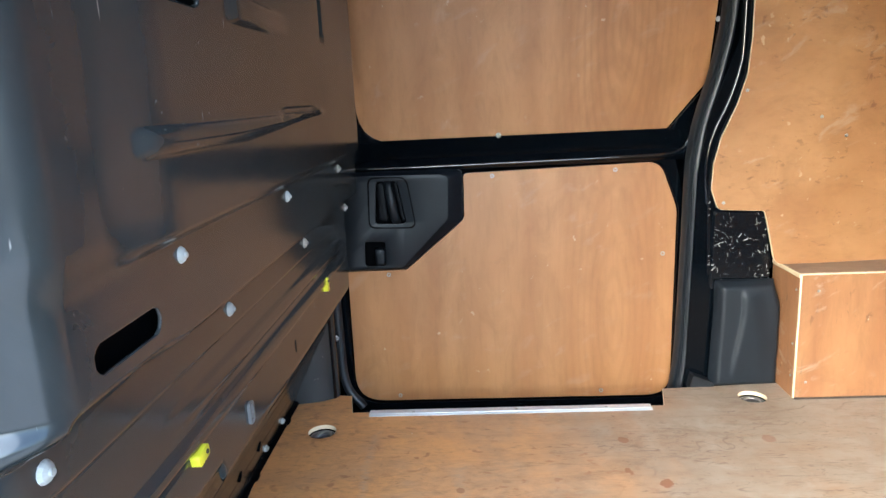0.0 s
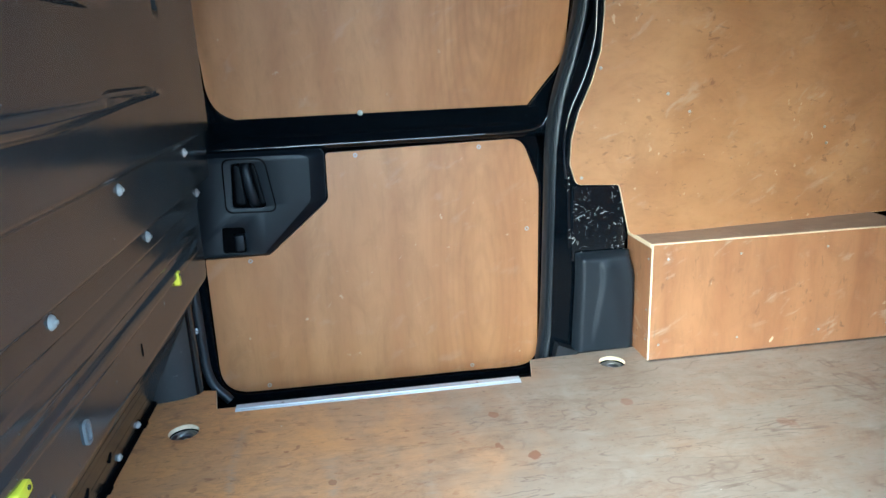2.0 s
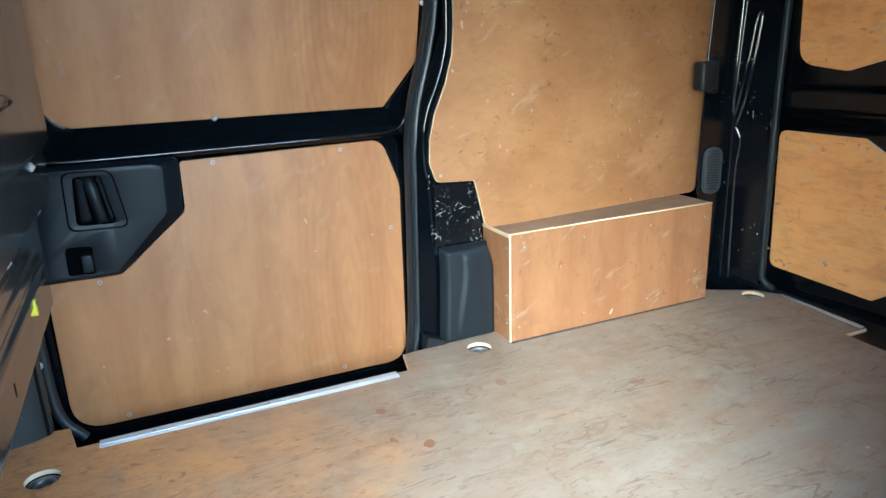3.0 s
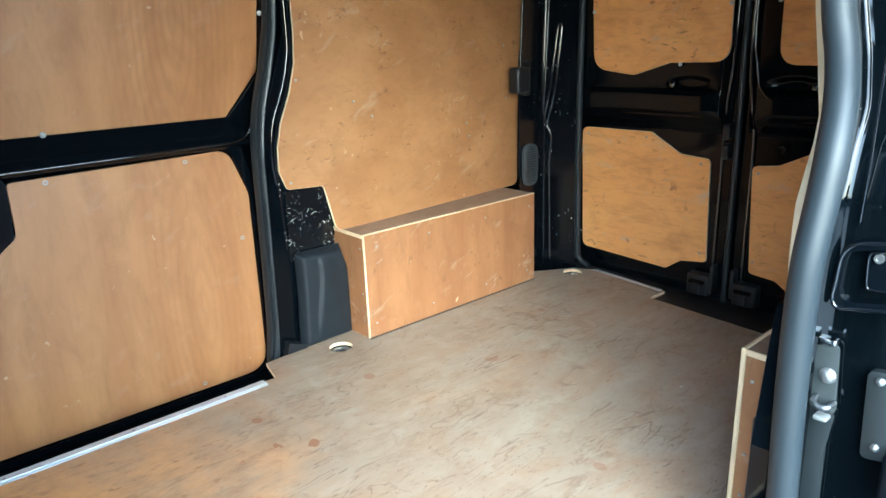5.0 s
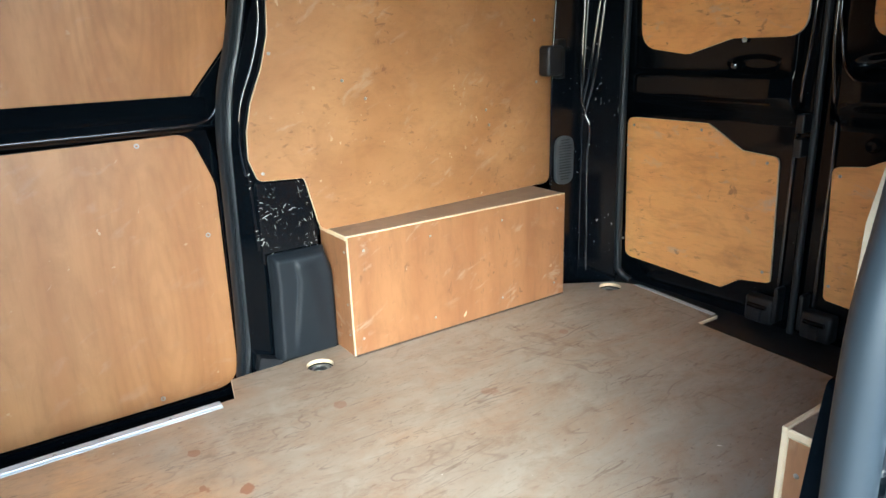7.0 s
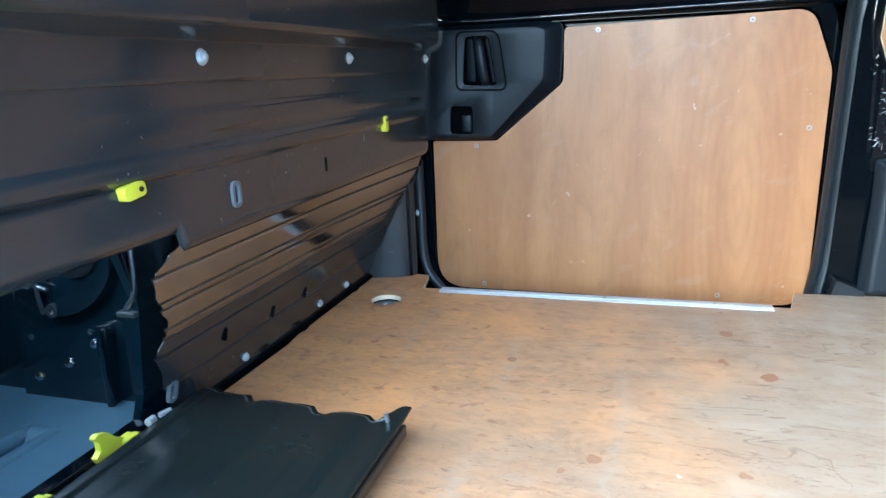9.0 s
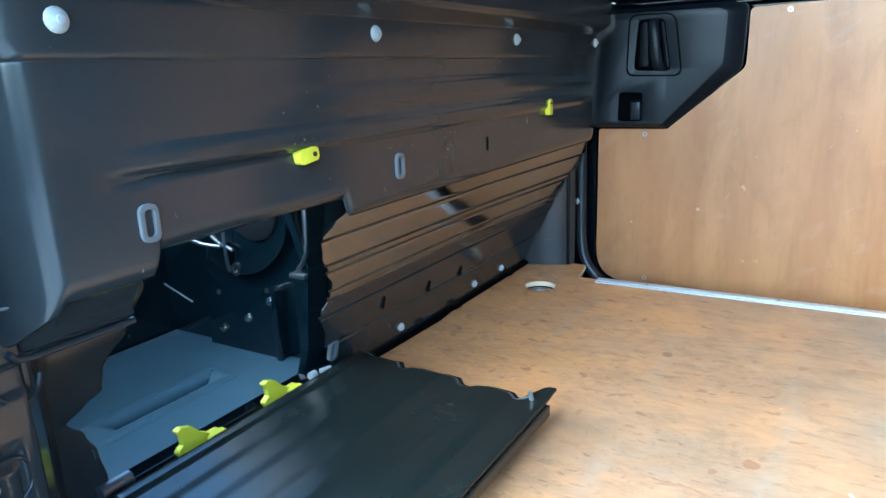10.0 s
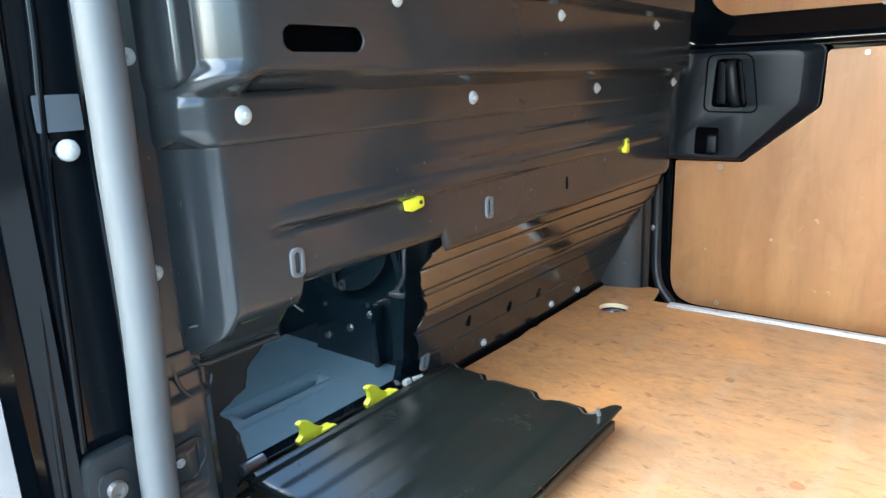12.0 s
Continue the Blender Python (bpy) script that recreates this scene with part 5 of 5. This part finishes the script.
stop = part("door_stop", box(1.665, 1.735, 1.885, 1.936, 0.712, 0.806, 0.012, 3), PLASTIC, corner, "black moulded stop block", True)
part("stop_plate", box(1.735, 1.768, 1.915, 1.938, 0.700, 0.825, 0.006), PLASTIC, stop)
rear_seal = spline([(1.955, 1.815, 1.33), (1.935, 1.812, 0.9), (1.925, 1.806, 0.5), (1.925, 1.800, 0.10), (1.928, 1.790, 0.035), (1.935, 1.75, 0.012)])
part("seal", tube(rear_seal, 0.012), RUBBER, corner, "grey rubber seal round the rear doors", True)

# ---- rear doors ----
def rear_door(y0, y1, low, up, label):
    """y0: hinge side, y1: meeting side."""
    s = 1 if y1 > y0 else -1
    d = thing("rear_door", (2.0, (y0 + y1) / 2, -0.03), label, "door", "pair of rear doors")
    ya, yb = sorted((y0, y1))
    part("door_skin", slab(rnd([(ya, -0.03), (yb, -0.03), (yb, 1.34), (ya, 1.34)], 0.03), 2.005, 2.045, "x", (), 0.005), GLOSS, d)
    part("inner_frame", slab(rnd([(ya + 0.008, -0.02), (yb - 0.008, -0.02), (yb - 0.008, 1.335), (ya + 0.008, 1.335)], 0.025), 1.986, 2.006, "x", (), 0.004), GLOSS, d)
    # both linings take the plywood with missing light added to its colour
    part("lower_lining", slab(low, 1.978, 1.9855, "x", (), 0.001), [PLY_REAR_LIFTED, PLY_EDGE], d, "scuffed varnished plywood lining")
    part("upper_lining", slab(up, 1.938, 1.946, "x", (), 0.001), [PLY_REAR_LIFTED, PLY_EDGE], d, "varnished plywood lining")
    # deep pressed surround of the upper lining, with the beam below it
    def surround(y, z):
        e = min(y - ya - 0.008, yb - 0.008 - y)
        x = 1.988 - 0.040 * smooth(e, 0.0, 0.045) * smooth(z, 0.565, 0.64)
        x -= 0.018 * bell(z, 0.655, 0.70, 0.03) * smooth(e, 0.03, 0.10)
        # long dished grip near the meeting edge
        dy, dz = (abs(y1 - y) - 0.160) / 0.075, (z - 0.742) / 0.024
        x += 0.016 * smooth(math.hypot(dy, dz), 1.25, 0.45)
        return x
    bm = sheet(lambda y, z: (surround(y, z), y, z), steps(ya + 0.008, yb - 0.008, 120), steps(0.556, 0.80, 90) + steps(0.81, 1.335, 40))
    ob = part("upper_surround", bm, GLOSS, d, "", 50)
    part("lower_latch", box(1.94, 1.986, min(y1 - s * 0.03, y1 - s * 0.115), max(y1 - s * 0.03, y1 - s * 0.115), 0.006, 0.085, 0.010, 3), PLASTIC, d, "black latch housing", True)
    part("latch_pin", tube([(1.934, y1 - s * 0.045, 0.060), (1.934, y1 - s * 0.100, 0.060)], 0.007), GLOSS, d, "", True)
    part("latch_ear", box(1.942, 1.986, min(y1 - s * 0.018, y1 - s * 0.032), max(y1 - s * 0.018, y1 - s * 0.032), 0.020, 0.125, 0.006), PLASTIC, d, "", True)
    part("latch_hook", box(1.930, 1.945, min(y1 - s * 0.06, y1 - s * 0.085), max(y1 - s * 0.06, y1 - s * 0.085), 0.012, 0.05, 0.003), PLASTIC, d)
    part("edge_bead", tube(spline([(1.962, y1 - s * 0.014, 1.33), (1.960, y1 - s * 0.016, 0.85), (1.966, y1 - s * 0.03, 0.68), (1.982, y1 - s * 0.04, 0.55), (1.984, y1 - s * 0.04, 0.05)]), 0.006), POLISHED, d, "", True)
    # added dome that makes the bright glint at the end of the dished grip
    part("grip_glint_bump", lathe([(0, 0.010), (0.006, 0.009), (0.012, 0.005), (0.016, 0.0), (0.016, -0.012)], (1.946, y1 - s * 0.222, 0.738), (-1, 0, 0), 20), POLISHED, d, "", 60)
    for zz in (0.14, 0.47):
        screw(d, (1.9775, y0 + s * 0.04, zz), (-1, 0, 0), 0.0045, STEEL)
    return d


low1 = rnd([(1.829, 0.566, 0.03), (1.520, 0.566), (1.400, 0.497), (1.288, 0.489, 0.02), (1.274, 0.122, 0.015), (1.37, 0.108), (1.43, 0.066), (1.814, 0.080, 0.03)], 0.02)
up1 = rnd([(1.775, 1.28, 0.05), (1.752, 0.790, 0.07), (1.58, 0.768, 0.05), (1.44, 0.810, 0.03), (1.228, 0.812, 0.06), (1.240, 1.28, 0.05)], 0.03)
low2 = rnd([(1.142, 0.482, 0.02), (1.060, 0.491), (0.945, 0.548), (0.60, 0.560, 0.03), (0.61, 0.08, 0.03), (0.97, 0.066), (1.03, 0.11), (1.120, 0.118, 0.015)], 0.02)
up2 = rnd([(1.086, 1.28, 0.05), (1.074, 0.803, 0.06), (0.90, 0.80, 0.03), (0.80, 0.768, 0.05), (0.63, 0.79, 0.07), (0.62, 1.28, 0.05)], 0.03)
d1 = rear_door(1.865, 1.208, low1, up1, "black rear van door lined with varnished plywood panels")
d2 = rear_door(0.55, 1.186, low2, up2, "black rear van door lined with plywood behind the doorway")
part("pressed_bead", tube(spline([(1.958, 1.848, 0.75), (1.955, 1.851, 0.80), (1.952, 1.857, 0.95), (1.952, 1.860, 1.33)]), 0.003), POLISHED, d1, "", True)
part("pressed_bead", tube(spline([(1.952, 1.160, 1.33), (1.950, 1.159, 0.92), (1.946, 1.146, 0.82), (1.942, 1.130, 0.748), (1.938, 1.108, 0.715), (1.936, 1.080, 0.695)]), 0.004), POLISHED, d2, "", True)
for d, yy, zz in ((d1, 1.238, 0.99), (d1, 1.40, 0.806), (d1, 1.757, 0.99), (d2, 1.088, 0.99)):
    screw(d, (1.9375, yy, zz), (-1, 0, 0), 0.007, WHITE_CAP, "rivet")
for d, yy, zz in ((d1, 1.80, 0.54), (d1, 1.54, 0.545), (d1, 1.32, 0.47), (d1, 1.30, 0.15), (d2, 1.11, 0.16), (d2, 1.12, 0.46)):
    screw(d, (1.9775, yy, zz), (-1, 0, 0), 0.0045, STEEL)
part("seal", tube([(1.975, 1.197, -0.01), (1.975, 1.197, 0.6), (1.965, 1.200, 1.33)], 0.010), RUBBER_DARK, d1, "dark rubber seal between the rear doors", True)
for zz in (0.50, 0.565):
    part("keeper", box(1.945, 1.985, 1.212, 1.236, zz, zz + 0.05, 0.005), PLASTIC, d1, "black plastic keeper")
part("inner_knob", lathe([(0, 0.012), (0.012, 0.014), (0.018, 0.008), (0.020, 0.0)], (1.986, 1.053, 0.545), (-1, 0, 0), 20), GLOSS, d2, "", 40)
whole("rear_sill", slab([(1.80, 0.60), (1.828, 1.386), (1.918, 1.384), (1.95, 1.715), (1.90, 1.81), (2.0, 1.86), (2.0, 0.60)], -0.040, -0.006, "z", (), 0.002), PLASTIC, "black plastic rear sill by the latches", "sill", kind="structure")
bm = slab([(1.918, 1.40), (1.946, 1.715), (1.930, 1.725), (1.900, 1.40)], 0.0006, 0.003, "z")
whole("rear_edge_strip", bm, ALUMINIUM, "thin aluminium strip on the rear floor edge", "edging strip")

# ---- near doorway, rear jamb ----
jamb = thing("rear_jamb", (0.80, 0.40, -0.35), "gloss black door jamb with striker and fittings", "door jamb")


SEAL_LINE = [(0.700, 0.468, -0.10), (0.709, 0.476, 0.20), (0.716, 0.485, 0.40), (0.719, 0.488, 0.50), (0.723, 0.488, 0.60), (0.739, 0.486, 0.68), (0.755, 0.486, 0.75), (0.783, 0.494, 0.81),
             (0.812, 0.510, 0.87), (0.825, 0.528, 0.94), (0.836, 0.548, 1.10), (0.838, 0.565, 1.34)]


def seal_at(z):
    for p, q in zip(SEAL_LINE, SEAL_LINE[1:]):
        if z <= q[2]:
            k = max((z - p[2]) / (q[2] - p[2]), 0.0)
            return p[0] + (q[0] - p[0]) * k, p[1] + (q[1] - p[1]) * k
    return SEAL_LINE[-1][:2]


def jamb_fn(t, z):
    sx, sy = seal_at(z)
    push = max(0.0, sx + 0.034 - 0.774)
    lean = max(0.0, sy - 0.024 - 0.468) * smooth(z, 0.5, 0.75)
    face = 0.774 + push
    plan = [(sx + 0.095, sy + 0.045), (sx + 0.050, sy + 0.034), (sx + 0.016, sy + 0.024), (sx + 0.004, sy + 0.010), (sx + 0.028, sy + 0.003), (face, 0.470 + lean), (face + 0.0025, 0.468 + lean),
            (face + 0.0035, 0.464 + lean), (face + 0.005, 0.452 + lean), (face + 0.008, 0.42 + lean), (face + 0.012, 0.38 + lean * 0.7), (face + 0.016, 0.35 + lean * 0.3), (face + 0.028, 0.337)]
    k = t * (len(plan) - 1)
    i = min(int(k), len(plan) - 2)
    p = Vector(plan[i]).lerp(Vector(plan[i + 1]), k - i)
    return (p.x, p.y, z)


ob = part("pressing", sheet(jamb_fn, steps(0, 1, 96), steps(-0.35, ROOF, 110)), JAMB, jamb, "", 50)
part("seal", tube(spline(SEAL_LINE), 0.0215), RUBBER, jamb, "thick grey rubber seal on the open doorway", True)
part("recess_frame", slab(rnd([(0.350, 0.552), (0.468, 0.530, 0.02), (0.464, 0.624, 0.026), (0.350, 0.645)], 0.01), 0.768, 0.790, "x",
                                  [rnd([(0.356, 0.561), (0.460, 0.541, 0.018), (0.456, 0.616, 0.024), (0.356, 0.635)], 0.01)], 0.003), GLOSS, jamb)
part("recess_plate", slab(rnd([(0.356, 0.573), (0.430, 0.565), (0.432, 0.618), (0.356, 0.630)], 0.008), 0.772, 0.786, "x", (), 0.003), GLOSS, jamb)
part("pressed_bead", tube(spline([(0.768, 0.352, 0.6445), (0.7672, 0.40, 0.636), (0.767, 0.44, 0.6285), (0.767, 0.456, 0.618), (0.767, 0.4625, 0.602), (0.767, 0.465, 0.57), (0.767, 0.4665, 0.545), (0.767, 0.458, 0.533), (0.767, 0.43, 0.5375), (0.7675, 0.352, 0.552)], 6), 0.0028), POLISHED, jamb, "", True)
part("pressed_bead", tube(spline([(0.7715, 0.404, 0.6225), (0.7715, 0.424, 0.6185), (0.7715, 0.4305, 0.612), (0.7715, 0.430, 0.59), (0.7715, 0.4285, 0.572), (0.7715, 0.422, 0.567), (0.7715, 0.39, 0.5705), (0.7715, 0.384, 0.579), (0.7715, 0.382, 0.62)], 6), 0.0016), POLISHED, jamb, "", True)
screw(jamb, (0.7715, 0.418, 0.612), (-1, 0, 0), 0.006, STEEL, "bolt", "hex")
bracket = part("striker_plate", slab(rnd([(0.442, 0.372), (0.486, 0.375), (0.480, 0.320), (0.474, -0.05), (0.440, -0.05), (0.448, 0.315)], 0.008), 0.766, 0.772, "x", (), 0.002), GUIDE_GREY, jamb, "grey striker plate", True)
part("greased_pad", slab(rnd([(0.448, 0.478), (0.484, 0.470), (0.487, 0.374), (0.441, 0.371)], 0.008), 0.765, 0.771, "x", (), 0.002), GREASE, bracket, "plate smeared with pale grease", True)
part("striker_loop", tube(spline([(0.766, 0.468, 0.392), (0.748, 0.466, 0.391), (0.744, 0.455, 0.388), (0.748, 0.446, 0.389), (0.766, 0.444, 0.390)], 6), 0.0045), DARK_STEEL, bracket, "", True)
part("striker_stop", box(0.746, 0.766, 0.445, 0.464, 0.364, 0.372, 0.003), GREY_CAP, bracket, "", True)
screw(bracket, (0.764, 0.457, 0.430), (-1, 0, 0), 0.012, STEEL, "bolt")
part("white_edge", box(0.752, 0.768, 0.448, 0.472, 0.480, 0.490, 0.003), BRIGHT_ZINC, bracket, "bright metal lip")
part("pressed_bead", tube(spline([(0.7795, 0.446, 1.05), (0.7775, 0.447, 0.85), (0.7755, 0.447, 0.72), (0.7735, 0.448, 0.655)], 6), 0.0014), POLISHED, jamb, "", True)
cap = part("guide_plate", slab(rnd([(0.370, 0.325), (0.404, 0.318), (0.410, 0.452), (0.378, 0.458)], 0.010), 0.770, 0.784, "x", (), 0.004), GUIDE_GREY, jamb, "grey plastic guide plate", True)
for yy, zz in ((0.393, 0.442), (0.387, 0.342)):
    screw(cap, (0.768, yy, zz), (-1, 0, 0), 0.006, STEEL, "screw")
part("bump_stop", box(0.74, 0.785, 0.335, 0.372, 0.268, 0.355, 0.014, 3), PLASTIC_SOFT, jamb, "charcoal rubber bump stop", True)

# ---- near doorway, front jamb ----
fj = thing("front_jamb", (-0.36, 0.40, -0.35), "gloss black front door jamb with screws and sticker", "door jamb")
plan2 = [(-0.364, 0.500), (-0.352, 0.486), (-0.330, 0.478), (-0.325, 0.468), (-0.338, 0.456), (-0.350, 0.450), (-0.352, 0.42), (-0.349, 0.39), (-0.343, 0.384), (-0.346, 0.376),
         (-0.350, 0.358), (-0.348, 0.345), (-0.352, 0.332)]


def front_fn(t, z):
    k = t * (len(plan2) - 1)
    i = min(int(k), len(plan2) - 2)
    p = Vector(plan2[i]).lerp(Vector(plan2[i + 1]), k - i)
    return (p.x, p.y + 0.02 * smooth(z, 0.5, 1.2), z)


ob = part("pressing", sheet(front_fn, steps(0, 1, 78), steps(-0.35, ROOF, 60)), GLOSS, fj, "", 50)
for line in ([(0.424, 0.90), (0.418, 0.67), (0.411, 0.574), (0.403, 0.447), (0.398, 0.332), (0.393, 0.234)], [(0.394, 0.90), (0.390, 0.67), (0.384, 0.576), (0.381, 0.447), (0.370, 0.20), (0.366, -0.1)]):
    part("pressed_bead", tube(spline([(-0.350, y, z) for y, z in line]), 0.005), GLOSS, fj, "", True)
seal_path = spline([(-0.302, 0.452, 1.34), (-0.300, 0.452, 0.66), (-0.303, 0.452, 0.52), (-0.305, 0.452, 0.37), (-0.318, 0.450, 0.18), (-0.322, 0.449, -0.10)])
# same rubber as the rear seal; the stronger light is in its colour
part("seal", tube(seal_path, 0.0195), RUBBER_LIT, fj, "thick grey rubber seal on the open doorway, coloured paler as if lit", True)
part("sticker", slab(rnd([(0.404, 0.556), (0.446, 0.556), (0.446, 0.590), (0.404, 0.590)], 0.002), -0.3485, -0.346, "x"), BODY_GREY, fj, "plain grey sticker")
screw(fj, (-0.346, 0.428, 0.538), (1, 0, 0), 0.0105, WHITE_CAP, "rivet")
lower = part("hinge_bracket", slab(rnd([(0.377, 0.06), (0.444, 0.06), (0.446, 0.222), (0.440, 0.232), (0.392, 0.230), (0.385, 0.222)], 0.008), -0.350, -0.332, "x", (), 0.005), GUIDE_GREY, fj, "grey bracket", True)
part("bracket_boss", slab(moved(oval(0.032, 0.09), 0.409, 0.165), -0.333, -0.328, "x", (), 0.003), GUIDE_GREY, lower, "", True)
screw(lower, (-0.326, 0.409, 0.190), (1, 0, 0), 0.009, STEEL, "bolt", "hex")
screw(lower, (-0.326, 0.409, 0.140), (1, 0, 0), 0.009, STEEL, "bolt", "hex")
